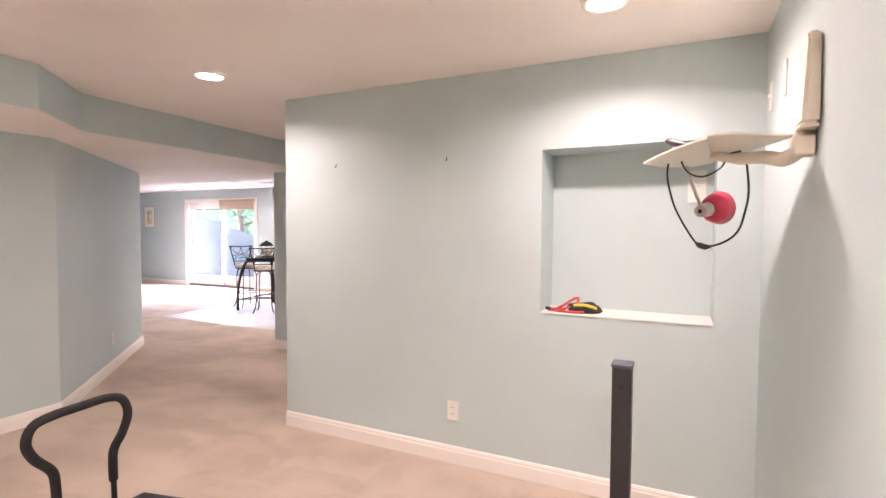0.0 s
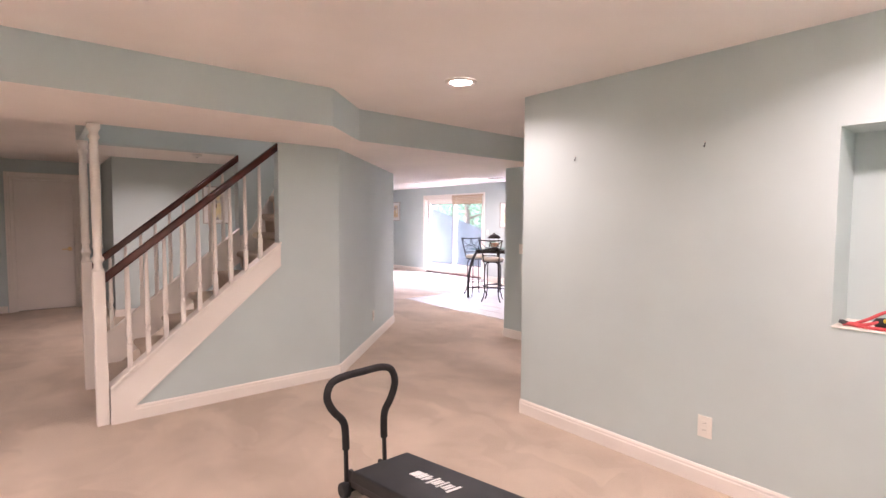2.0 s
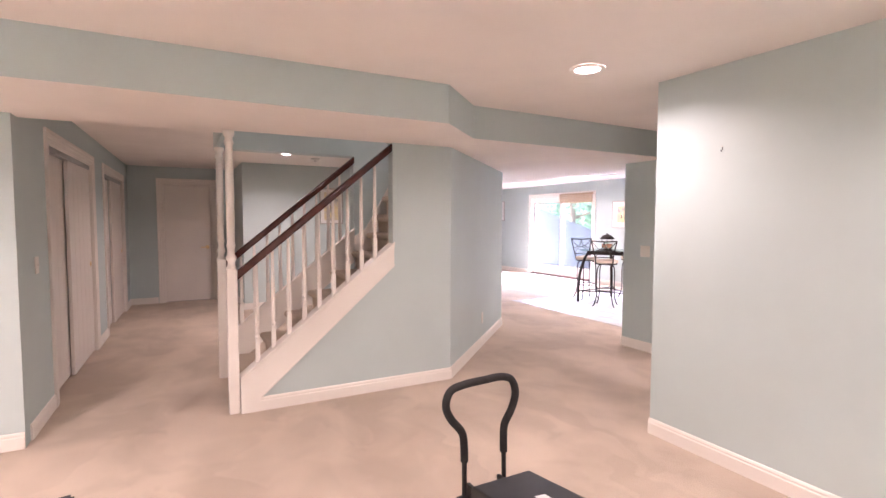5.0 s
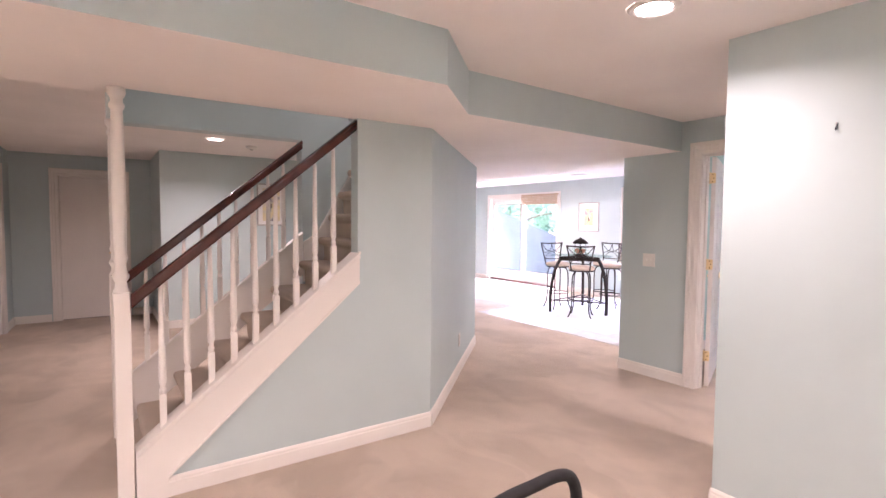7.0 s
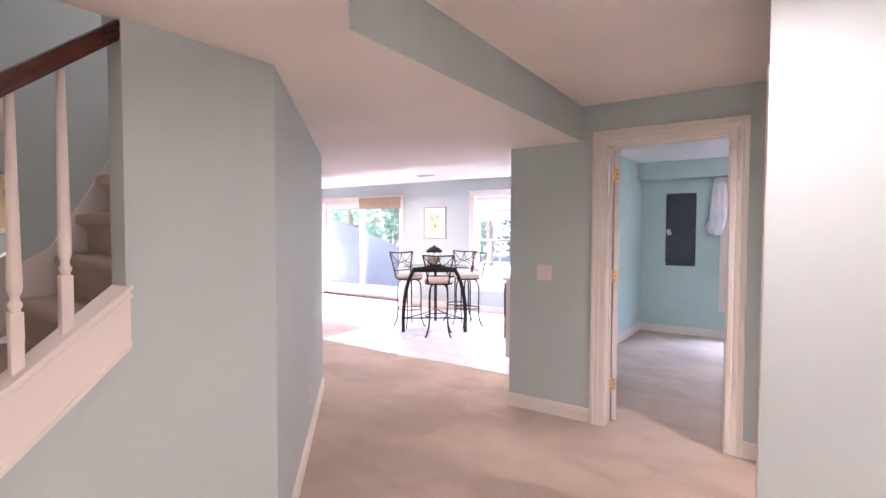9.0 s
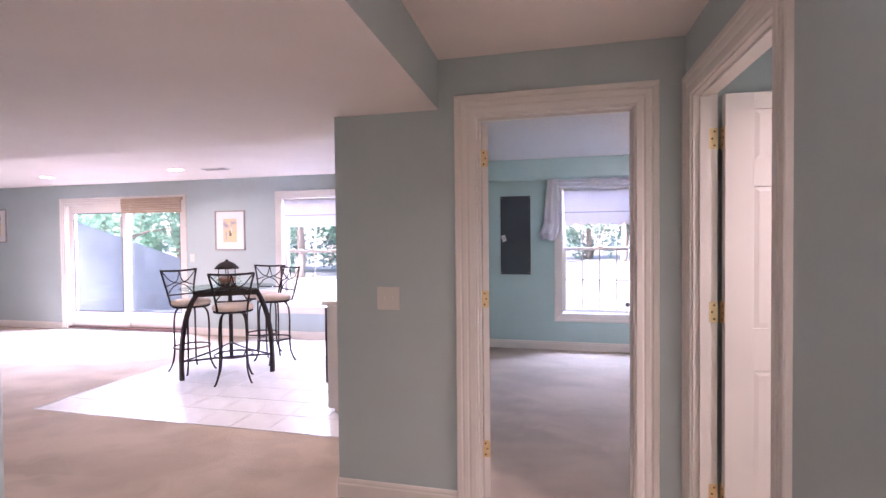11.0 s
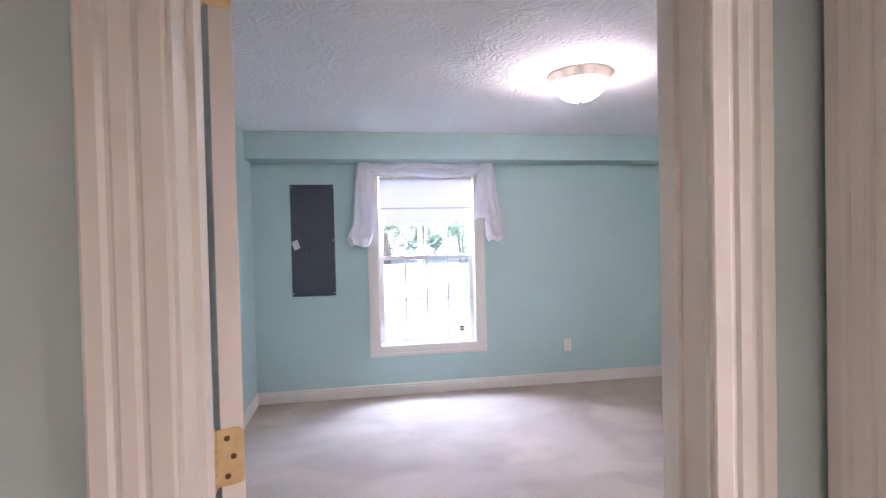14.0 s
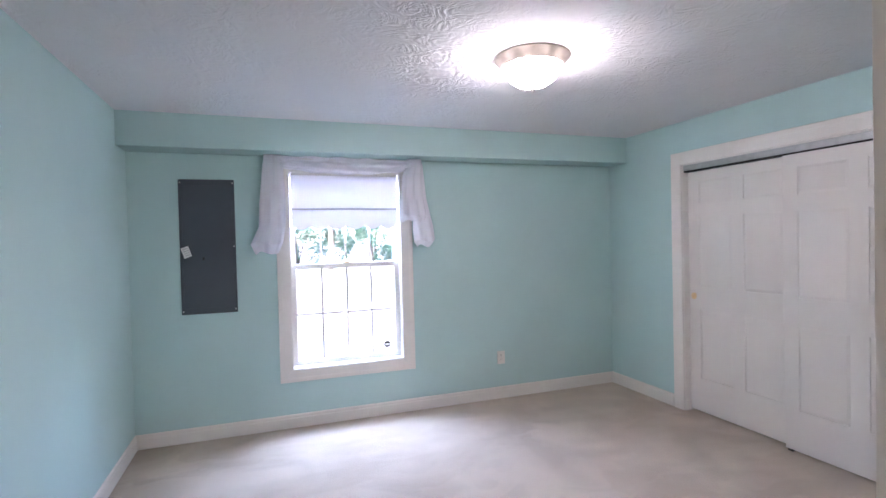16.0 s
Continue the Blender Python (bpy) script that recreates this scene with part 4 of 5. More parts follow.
# roller shades
def roller_shade(name, x0, w, y, ztop, zbot, scallops, label):
    t = thing(name, label, "shade", pose(x0, y, zbot))
    H = ztop - zbot
    bm = bm_new()
    n = scallops * 10
    tops, bots = [], []
    for i in range(n + 1):
        u = i / n
        dip = 0.028 * abs(math.sin(math.pi * u * scallops)) if scallops > 0 else 0
        tops.append((u * w, H))
        bots.append((u * w, 0.028 - dip))
    for (xa, za), (xb, zb), (xc, zc), (xd, zd) in zip(bots, bots[1:], tops[1:], tops):
        for y0, y1 in ((0.0, 0.0015),):
            v = [bm.verts.new(p) for p in ((xa, y0, za), (xb, y0, zb), (xc, y0, zc), (xd, y0, zd))]
            bm.faces.new(v)
            v = [bm.verts.new(p) for p in ((xa, y1, za), (xb, y1, zb), (xc, y1, zc), (xd, y1, zd))]
            bm.faces.new(v[::-1])
    part("shade_sheet", bm, SHADECLOTH, t)
    bm = bm_new()
    tube(bm, [(0.0, 0.012, H), (w, 0.012, H)], 0.016, 12)
    part("roller", bm, WHITE, t)
    bm = bm_new()
    box(bm, 0, w, -0.004, -0.0005, 0.160, 0.172, 0.001)
    part("hem_bar", bm, GREYP, t, "narrow grey hem trim")
    return t


roller_shade("roller_shade", BW0 + 0.03, BW1 - BW0 - 0.06, FY + 0.022, 2.006, 1.56, 6, "white roller shade with a scalloped hem, half drawn")
roller_shade("roller_shade", WB0 + 0.03, WB1 - WB0 - 0.06, FY + 0.022, 1.995, 1.60, 6, "white roller shade drawn a little over the window")


# ---- bedroom things ----
def cloth(bm, fn, nu, nv):
    """A draped sheet: fn(u, v) gives the place."""
    g = [[bm.verts.new(fn(i / nu, j / nv)) for j in range(nv + 1)] for i in range(nu + 1)]
    for i in range(nu):
        for j in range(nv):
            bm.faces.new((g[i][j], g[i + 1][j], g[i + 1][j + 1], g[i][j + 1])).smooth = True


t = thing("window_scarf_curtain", "white sheer scarf curtain draped over the window", "curtain", pose(-2.70, FY - 0.03, 1.40))
bm = bm_new()


def swag(u, v):
    x = -0.55 + 1.10 * u
    sag = 0.050 * (1 - (2 * u - 1) ** 2)
    z = 0.728 - v * (0.085 + sag) + 0.004 * math.sin(31 * u + 9 * v)
    y = -0.045 - 0.018 * math.sin(v * 14 + 1.5 * math.sin(u * 5)) - 0.02 * math.sin(math.pi * v)
    return (x, y, z)


cloth(bm, swag, 60, 16)
part("swag", bm, SHEER, t)


def side_drop(stations, folds, tuck):
    """A gathered hanging tail: stations (height, inner x, outer x, depth) from the top down, pleated all round and tucked under at its foot."""
    n, per = 72, 8
    line = []
    for (z0, a0, b0, d0), (z1, a1, b1, d1) in zip(stations, stations[1:]):
        for k in range(per):
            q = k / per
            q = q * q * (3 - 2 * q)
            line.append(tuple(u + (v - u) * q for u, v in ((z0, z1), (a0, a1), (b0, b1), (d0, d1))))
    line.append(stations[-1])
    bm = bm_new()
    rings = []
    for i, (z, a, b, d) in enumerate(line):
        v = i / (len(line) - 1)
        ring = []
        for k in range(n):
            t = 2 * math.pi * k / n
            pleat = 1 + (0.10 + 0.05 * v) * math.sin(folds * t + 1.4 * math.sin(5 * v)) + 0.04 * math.sin(2.3 * folds * t + 7 * v)
            x = (a + b) / 2 + (b - a) / 2 * math.cos(t) * (0.9 + 0.1 * pleat)
            y = -0.012 - d / 2 + d / 2 * math.sin(t) * pleat
            ring.append(bm.verts.new((x, min(y, -0.006), z + 0.012 * math.sin(3 * t + 2) * v)))
        rings.append(ring)
    for r0, r1 in zip(rings, rings[1:]):
        for k in range(n):
            bm.faces.new((r0[k], r0[(k + 1) % n], r1[(k + 1) % n], r1[k])).smooth = True
    # the foot folds back up inside
    mid = sum((v.co for v in rings[-1]), Vector()) / n
    inner = [bm.verts.new(mid + (v.co - mid) * 0.45 + Vector((0, 0, tuck))) for v in rings[-1]]
    for k in range(n):
        bm.faces.new((rings[-1][k], rings[-1][(k + 1) % n], inner[(k + 1) % n], inner[k])).smooth = True
    return bm


part("side_drop", side_drop([(0.735, -0.625, -0.50, 0.055), (0.62, -0.64, -0.485, 0.075), (0.38, -0.665, -0.475, 0.095), (0.19, -0.675, -0.480, 0.11), (0.06, -0.735, -0.500, 0.15), (-0.012, -0.700, -0.53, 0.11)], 7, 0.05), SHEER, t)
part("side_drop", side_drop([(0.735, 0.50, 0.63, 0.055), (0.60, 0.46, 0.625, 0.075), (0.40, 0.435, 0.635, 0.095), (0.26, 0.425, 0.655, 0.11), (0.215, 0.445, 0.64, 0.10)], 7, 0.04), SHEER, t)
part("side_drop", side_drop([(0.70, 0.545, 0.64, 0.035), (0.40, 0.55, 0.665, 0.050), (0.16, 0.535, 0.715, 0.085), (0.05, 0.545, 0.725, 0.10), (0.008, 0.575, 0.695, 0.07)], 5, 0.04), SHEER, t)
bm = bm_new()
tube(bm, [(-0.62, -0.04, 0.715), (0.62, -0.04, 0.715)], 0.010, 10)
for x in (-0.60, 0.60):
    tube(bm, [(x, -0.04, 0.715), (x, 0.03, 0.715)], 0.008, 8)
part("curtain_rod", bm, WHITE, t)

t = thing("breaker_panel", "grey steel electrical panel cover with a paper tag", "electrical panel", pose(-3.732, FY, 0.946))
bm = bm_new()
box(bm, -0.19, 0.19, -0.012, 0.0, 0.0, 1.0, 0.003)
part("cover", bm, PANEL, t)
bm = bm_new()
box(bm, -0.168, 0.168, -0.0165, -0.011, 0.045, 0.955, 0.002)
part("door", bm, PANEL, t)
bm = bm_new()
box(bm, -0.040, -0.026, -0.022, -0.015, 0.40, 0.425, 0.002)
part("latch", bm, BLACK, t, "small black latch")
bm = bm_new()
prism(bm, [(-0.185, 0.49), (-0.135, 0.51), (-0.110, 0.435), (-0.160, 0.415)], -0.0178, -0.0166, "y")
tag = part("paper_tag", bm, PAPER, t, "white paper tag stuck on askew")
for k in range(4):
    bm = bm_new()
    prism(bm, [(-0.172 + 0.006 * k, 0.482 - 0.015 * k), (-0.138 + 0.006 * k, 0.495 - 0.015 * k), (-0.137 + 0.006 * k, 0.490 - 0.015 * k), (-0.171 + 0.006 * k, 0.477 - 0.015 * k)], -0.0188, -0.0179, "y")
    part("print_bar", bm, GREYP, tag)
for x, z in ((-0.178, 0.025), (0.178, 0.025), (0.178, 0.5), (0.178, 0.975), (-0.178, 0.975)):
    bm = bm_new()
    tube(bm, [(x, -0.012, z), (x, -0.015, z), (x, -0.016, z)], [0.006, 0.0055, 0.003], 10)
    part("screw", bm, STEEL, t)

t = thing("flush_ceiling_lamp", "lit frosted glass bowl ceiling lamp with a metal rim", "ceiling lamp", pose(-2.03, 6.60, BEDZ))
bm = bm_new()
lathe(bm, [(0.186, 0.0), (0.192, -0.005), (0.190, -0.011), (0.178, -0.022), (0.166, -0.038), (0.156, -0.050), (0.150, -0.052), (0.146, -0.046), (0.05, -0.040)], 40)
part("pan", bm, textured("brushed_nickel_warm", (0.50, 0.46, 0.41), (0.60, 0.55, 0.50), 20, 200, 0.05, 0.001, 0.4, 0.5), t, "brushed metal rim")
bm = bm_new()
lathe(bm, [(0.146, -0.048), (0.143, -0.066), (0.132, -0.092), (0.110, -0.118), (0.076, -0.140), (0.038, -0.152), (0.008, -0.155)], 40)
part("glass_bowl", bm, BOWL, t, "glowing frosted glass bowl")
bm = bm_new()
lathe(bm, [(0.010, -0.150), (0.014, -0.159), (0.008, -0.165), (0.010, -0.171), (0.002, -0.179)], 14)
part("finial", bm, STEEL, t)
# eight unseen fill points round the bowl, added for a halo on the ceiling
for k in range(8):
    a = k * math.pi / 4
    pl = new("halo_fill_light", bpy.data.lights.new("halo_fill_light", "POINT"))
    pl.data.energy, pl.data.color, pl.data.shadow_soft_size = 0.065, (1.0, 0.84, 0.68), 0.06
    pl.matrix_basis = pose(-2.03 + 0.27 * math.cos(a), 6.60 + 0.27 * math.sin(a), BEDZ - 0.12)

# ---- pictures ----
def picture(m, w, h, art, label, border=0.28):
    """Local x along the wall, y into it, z up; origin at the lower left."""
    t = thing("framed_picture", label, "picture", m)
    f = 0.018
    bm = bm_new()
    box(bm, 0, f, -0.022, 0, 0, h, 0.003)
    box(bm, w - f, w, -0.022, 0, 0, h, 0.003)
    box(bm, f, w - f, -0.022, 0, 0, f, 0.003)
    box(bm, f, w - f, -0.022, 0, h - f, h, 0.003)
    part("frame", bm, FRAMEW, t)
    bm = bm_new()
    box(bm, f - 0.002, w - f + 0.002, -0.010, -0.004, f - 0.002, h - f + 0.002)
    part("mat_board", bm, PAPER, t)
    b = border * w
    bm = bm_new()
    box(bm, b, w - b, -0.0125, -0.0102, b * 0.85, h - b * 0.85)
    p = part("print", bm, art, t)
    rnd = random.Random(int(w * 1000 + h * 77))
    for k in range(5):
        x = b + (w - 2 * b) * rnd.uniform(0.15, 0.75)
        z = b * 0.85 + (h - 1.7 * b) * rnd.uniform(0.05, 0.4)
        ww, hh = rnd.uniform(0.012, 0.04), rnd.uniform(0.03, 0.16)
        bm = bm_new()
        box(bm, x, min(x + ww, w - b), -0.0135 - 0.0002 * k, -0.0126, z, z + hh)
        part("painted_shape", bm, (GREYP, ART1, ART2, BARK, PAPER)[k], p)
    return t


picture(pose(-8.183, FY, 1.272), 0.507, 0.586, ART1, "framed warm watercolour with a cream mat by the bar table")
picture(pose(-12.70, FY, 1.42), 0.44, 0.56, ART1, "framed warm watercolour with a cream mat near the glass door")
picture(pose(-8.7, 2.157, 1.364, 0, 0, 90), 0.406, 0.606, ART2, "framed yellow painting with a wide cream mat in the hall", 0.2)

# smoke detector and ceiling vent
t = thing("smoke_detector", "round white smoke detector on the hall ceiling", "smoke detector", pose(-7.64, 1.84, CEILZ))
bm = bm_new()
lathe(bm, [(0.066, 0), (0.066, -0.012), (0.060, -0.026), (0.036, -0.036), (0.002, -0.037)], 28)
part("body", bm, PLASTIC, t)
bm = bm_new()
lathe(bm, [(0.020, -0.034), (0.018, -0.045), (0.002, -0.047)], 18)
part("sensor_cap", bm, GREYP, t)
t = thing("ceiling_vent", "white slatted ceiling air vent", "vent", pose(-7.45, 7.55, CEILZ))
bm = bm_new()
box(bm, -0.18, 0.18, -0.075, 0.075, -0.006, 0.0, 0.002)
part("frame", bm, WHITE, t)
for i in range(9):
    y = -0.052 + i * 0.013
    bm = bm_new()
    box(bm, -0.155, 0.155, y - 0.004, y + 0.002, -0.012, -0.005)
    part("slat", bm, GREYP, t)

# ---- bar room ----
def bar_stool(m):
    t = thing("bar_stool", "dark iron bar stool with a beige cushion and scrolled back", "bar stool", m, "stools round the bar table")
    SH = 0.72
    bm = bm_new()
    lathe(bm, [(0.05, SH), (0.175, SH), (0.195, SH + 0.012), (0.198, SH + 0.034), (0.180, SH + 0.056), (0.12, SH + 0.066), (0.002, SH + 0.068)], 28)
    part("seat_cushion", bm, CUSHION, t, "round beige cushion")
    bm = bm_new()
    tube(bm, [(0.18 * math.cos(a), 0.18 * math.sin(a), SH - 0.010) for a in [2 * math.pi * k / 28 for k in range(28)]], 0.010, 6, True)
    box(bm, -0.17, 0.17, -0.012, 0.012, SH - 0.02, SH - 0.004)
    box(bm, -0.012, 0.012, -0.17, 0.17, SH - 0.021, SH - 0.005)
    part("seat_ring", bm, IRON, t)
    for k in range(4):
        a = math.pi / 4 + k * math.pi / 2
        c, s = math.cos(a), math.sin(a)
        bm = bm_new()
        tube(bm, smooth_line([(c * r, s * r, z) for r, z in ((0.07, SH - 0.02), (0.13, SH - 0.035), (0.165, SH - 0.10), (0.175, SH - 0.24), (0.172, 0.28), (0.185, 0.12), (0.225, 0.02), (0.245, 0.006))], 4), 0.0095, 7)
        part("leg", bm, IRON, t)
    bm = bm_new()
    tube(bm, [(0.182 * math.cos(a), 0.182 * math.sin(a), 0.27) for a in [2 * math.pi * k / 32 for k in range(32)]], 0.009, 6, True)
    part("foot_ring", bm, IRON, t)
    # back: a flared frame with crossed curves
    bm = bm_new()
    for sx in (-1, 1):
        tube(bm, smooth_line([(sx * 0.135, -0.15, SH - 0.01), (sx * 0.150, -0.185, SH + 0.12), (sx * 0.175, -0.205, SH + 0.25), (sx * 0.205, -0.215, SH + 0.375)], 4), 0.010, 7)
    tube(bm, smooth_line([(-0.210, -0.215, SH + 0.375), (-0.1, -0.220, SH + 0.368), (0, -0.222, SH + 0.365), (0.1, -0.220, SH + 0.368), (0.210, -0.215, SH + 0.375)], 3), 0.011, 7)
    tube(bm, [(-0.152, -0.188, SH + 0.105), (0.152, -0.188, SH + 0.105)], 0.008, 6)
    part("back_frame", bm, IRON, t)
    bm = bm_new()
    for sx in (-1, 1):
        tube(bm, smooth_line([(sx * 0.19, -0.214, SH + 0.36), (sx * 0.10, -0.210, SH + 0.26), (0, -0.206, SH + 0.225), (-sx * 0.08, -0.200, SH + 0.19), (-sx * 0.145, -0.190, SH + 0.11)], 4), 0.006, 6)
        tube(bm, smooth_line([(sx * 0.165, -0.200, SH + 0.20), (sx * 0.09, -0.204, SH + 0.225), (sx * 0.03, -0.206, SH + 0.26), (0, -0.216, SH + 0.36)], 4), 0.006, 6)
    part("back_scroll", bm, IRON, t)
    return t


TC = (-6.71, 6.78)


def facing(x, y, off=0.0):
    a = math.degrees(math.atan2(TC[1] - y, TC[0] - x)) - 90 + off
    return pose(x, y, 0, 0, 0, a)


s0 = bar_stool(facing(-6.37, 6.40, -8))
for x, y, o in ((-7.09, 6.66, -34), (-6.43, 7.22, 5), (-6.77, 7.48, 0)):
    copy_thing(s0, facing(x, y, o))

tb = thing("bar_table", "dark iron three-legged bar table with a glass top", "table", pose(TC[0], TC[1], 0))
feet = [(-0.19, -0.49), (0.52, 0.01), (-0.33, 0.47)]
TH = 0.90
for fx, fy in feet:
    bm = bm_new()
    line = smooth_line([(fx, fy, 0), (fx * 1.0, fy * 1.0, 0.25), (fx * 0.95, fy * 0.95, 0.50), (fx * 0.83, fy * 0.83, 0.72), (fx * 0.66, fy * 0.66, TH - 0.03), (fx * 0.56, fy * 0.56, TH - 0.018)], 5)
    a = Vector((fx, fy, 0)).normalized()
    b = Vector((-a.y, a.x, 0))
    rings = []
    for i, p in enumerate(line):
        d = (line[min(i + 1, len(line) - 1)] - line[max(i - 1, 0)]).normalized()
        nrm = b.cross(d).normalized()
        rings.append([bm.verts.new(p + b * sx * 0.022 + nrm * sy * 0.016) for sx, sy in ((-1, -1), (1, -1), (1, 1), (-1, 1))])
    for r0, r1 in zip(rings, rings[1:]):
        for k in range(4):
            bm.faces.new((r0[k], r0[(k + 1) % 4], r1[(k + 1) % 4], r1[k]))
    bm.faces.new(rings[0])
    bm.faces.new(rings[-1])
    part("leg", bm, IRON, tb)
for i in range(3):
    p, q = feet[i], feet[(i + 1) % 3]
    bm = bm_new()
    a, b = Vector((p[0] * 0.70, p[1] * 0.70, 0)), Vector((q[0] * 0.70, q[1] * 0.70, 0))
    nrm = Vector((b.y - a.y, a.x - b.x, 0)).normalized() * 0.014
    prism(bm, [(v.x, v.y) for v in (a + nrm, b + nrm, b - nrm, a - nrm)], TH - 0.068 + 0.0008 * i, TH - 0.004 - 0.0008 * i)
    part("apron_bar", bm, IRON, tb)
    bm = bm_new()
    tube(bm, smooth_line([(p[0] * 0.98, p[1] * 0.98, 0.19), ((p[0] + q[0]) * 0.42, (p[1] + q[1]) * 0.42, 0.19), (q[0] * 0.98, q[1] * 0.98, 0.19)], 6), 0.010, 8)
    part("stretcher", bm, IRON, tb)
bm = bm_new()
lathe(bm, [(0.002, TH), (0.485, TH), (0.492, TH + 0.005), (0.485, TH + 0.010), (0.002, TH + 0.010)], 48)
g = part("glass_top", bm, TABLEGLASS, tb, "round clear glass top")
g.visible_shadow = False

# centrepiece on the glass
t = thing("table_centrepiece", "small lantern centrepiece with a dark domed roof and greenery", "ornament", pose(TC[0] - 0.03, TC[1] + 0.02, TH + 0.0105))
bm = bm_new()
lathe(bm, [(0.10, 0.0), (0.105, 0.012), (0.07, 0.022), (0.05, 0.03)], 20)
part("base", bm, IRON, t)
bm = bm_new()
lathe(bm, [(0.05, 0.03), (0.085, 0.06), (0.09, 0.09), (0.07, 0.11)], 16)
part("bowl", bm, textured("terracotta", (0.36, 0.17, 0.10), (0.46, 0.24, 0.15), 15, 120, 0.3, 0.001, 0.8), t, "terracotta coloured bowl")
for k in range(4):
    a = math.pi / 4 + k * math.pi / 2
    bm = bm_new()
    tube(bm, [(0.085 * math.cos(a), 0.085 * math.sin(a), 0.02), (0.085 * math.cos(a), 0.085 * math.sin(a), 0.20)], 0.005, 6)
    part("post", bm, IRON, t)
bm = bm_new()
lathe(bm, [(0.125, 0.195), (0.128, 0.203), (0.11, 0.225), (0.085, 0.25), (0.05, 0.27), (0.02, 0.28), (0.012, 0.295), (0.002, 0.30)], 20)
part("roof", bm, IRON, t, "dark domed roof")
rnd = random.Random(5)
bm = bm_new()
for i in range(150):
    a, r = rnd.uniform(0, 6.283), 0.15 * math.sqrt(rnd.random())
    z = 0.10 + rnd.uniform(-0.05, 0.07) - r * 0.35
    p = Vector((r * math.cos(a), r * math.sin(a), z))
    d = Vector((rnd.uniform(-1, 1), rnd.uniform(-1, 1), rnd.uniform(-0.4, 1))).normalized()
    e = d.cross(Vector((0.3, 0.5, 0.8))).normalized() * 0.009
    bm.faces.new([bm.verts.new(q) for q in (p, p + d * 0.016 + e, p + d * 0.036, p + d * 0.016 - e)])
part("foliage", bm, LEAF, t, "trailing green leaves")

# counter run against the divider wall
t = thing("bar_cabinet", "white base cabinet with dark appliance fronts", "cabinet", pose(-4.33, 5.74, 0))
bm = bm_new()
box(bm, -0.672, -0.002, 0.0, 2.0, 0.04, 0.88, 0.003)
box(bm, -0.62, -0.002, 0.02, 1.98, 0.0, 0.04)
part("body", bm, DOORWHITE, t)
for i, mt in enumerate((BLACK, DOORWHITE, DOORWHITE)):
    bm = bm_new()
    box(bm, -0.700, -0.674, 0.02 + i * 0.66, 0.66 + i * 0.66, 0.24, 0.86, 0.004)
    dr = part("cabinet_door", bm, mt, t, "black appliance door" if i == 0 else "")
    bm = bm_new()
    tube(bm, [(-0.722, 0.10 + i * 0.66, 0.80), (-0.722, 0.58 + i * 0.66, 0.80)], 0.007, 8)
    part("handle", bm, STEEL, dr)
bm = bm_new()
box(bm, -0.715, -0.002, -0.012, 2.02, 0.881, 0.917, 0.006)
solid("countertop", bm, WHITE, "white laminate bar countertop on the base cabinet", "countertop", "thing", m=pose(-4.33, 5.74, 0))

# ---- gym things ----
gy = thing("home_gym_bench", "black incline exercise bench with foam handle and steel tower post", "exercise bench", pose(0, 1.375, 0))
SL = 0.14
zt = lambda x: 0.205 + SL * (x + 2.2)
# rails
for y in (-0.105, 0.105):
    bm = bm_new()
    a, b = -2.28, -0.14
    prism(bm, [(a, zt(a) - 0.125), (b, zt(b) - 0.125), (b, zt(b) - 0.085), (a, zt(a) - 0.085)], y - 0.016, y + 0.016, "y")
    part("rail", bm, BLACK, gy)
bm = bm_new()
a, b = -2.20, -1.25
prism(bm, [(a, zt(a) - 0.062), (b, zt(b) - 0.062), (b, zt(b)), (a + 0.018, zt(a + 0.018)), (a + 0.004, zt(a) - 0.015)], -0.165, 0.165, "y")
bmesh.ops.bevel(bm, geom=bm.edges[:], offset=0.014, segments=3, profile=0.6, affect="EDGES", clamp_overlap=True)
pad = part("glide_board", bm, VINYL, gy, "black padded vinyl board")
bm = bm_new()
a2, b2 = -2.17, -1.28
prism(bm, [(a2, zt(a2) - 0.085), (b2, zt(b2) - 0.085), (b2, zt(b2) - 0.061), (a2, zt(a2) - 0.061)], -0.13, 0.13, "y")
part("carriage", bm, BLACK, gy)
# mark printed on the board, drawn as plain strokes
rnd = random.Random(3)
x = -1.93
tilt = pose(0, 0, 0, 0, -math.degrees(math.atan(SL)), 0)
strokes = [(0.0, 0.016, 0.050), (0.018, 0.010, 0.050), (0.030, 0.016, 0.050), (0.052, 0.012, 0.062), (0.068, 0.014, 0.050), (0.092, 0.014, 0.056), (0.108, 0.012, 0.030), (0.140, 0.014, 0.075),
           (0.162, 0.016, 0.050), (0.182, 0.014, 0.050), (0.206, 0.012, 0.070), (0.232, 0.016, 0.050), (0.254, 0.014, 0.050), (0.280, 0.016, 0.075)]
for u, w, hgt in strokes:
    bm = bm_new()
    xa = x + u
    y0 = -0.005 - (hgt - 0.05) * 0.5
    prism(bm, [(xa, y0), (xa + w, y0), (xa + w + 0.010, y0 + hgt), (xa + 0.010, y0 + hgt)], 0, 0.0014, "z")
    for v in bm.verts:
        v.co.z += zt(v.co.x) + 0.0006
    part("printed_stroke", bm, LETTER, pad, "white printed stroke")
# base bar with end caps
bm = bm_new()
tube(bm, [(-2.32, -0.12, 0.045), (-2.32, 0.20, 0.045)], 0.024, 14)
part("base_bar", bm, BLACK, gy)
for y in (-0.135, 0.205):
    bm = bm_new()
    tube(bm, [(-2.32, y - 0.022, 0.042), (-2.32, y - 0.016, 0.042), (-2.32, y + 0.016, 0.042), (-2.32, y + 0.022, 0.042)], [0.034, 0.040, 0.040, 0.034], 16)
    part("end_cap", bm, RUBBER, gy, "black rubber end cap")
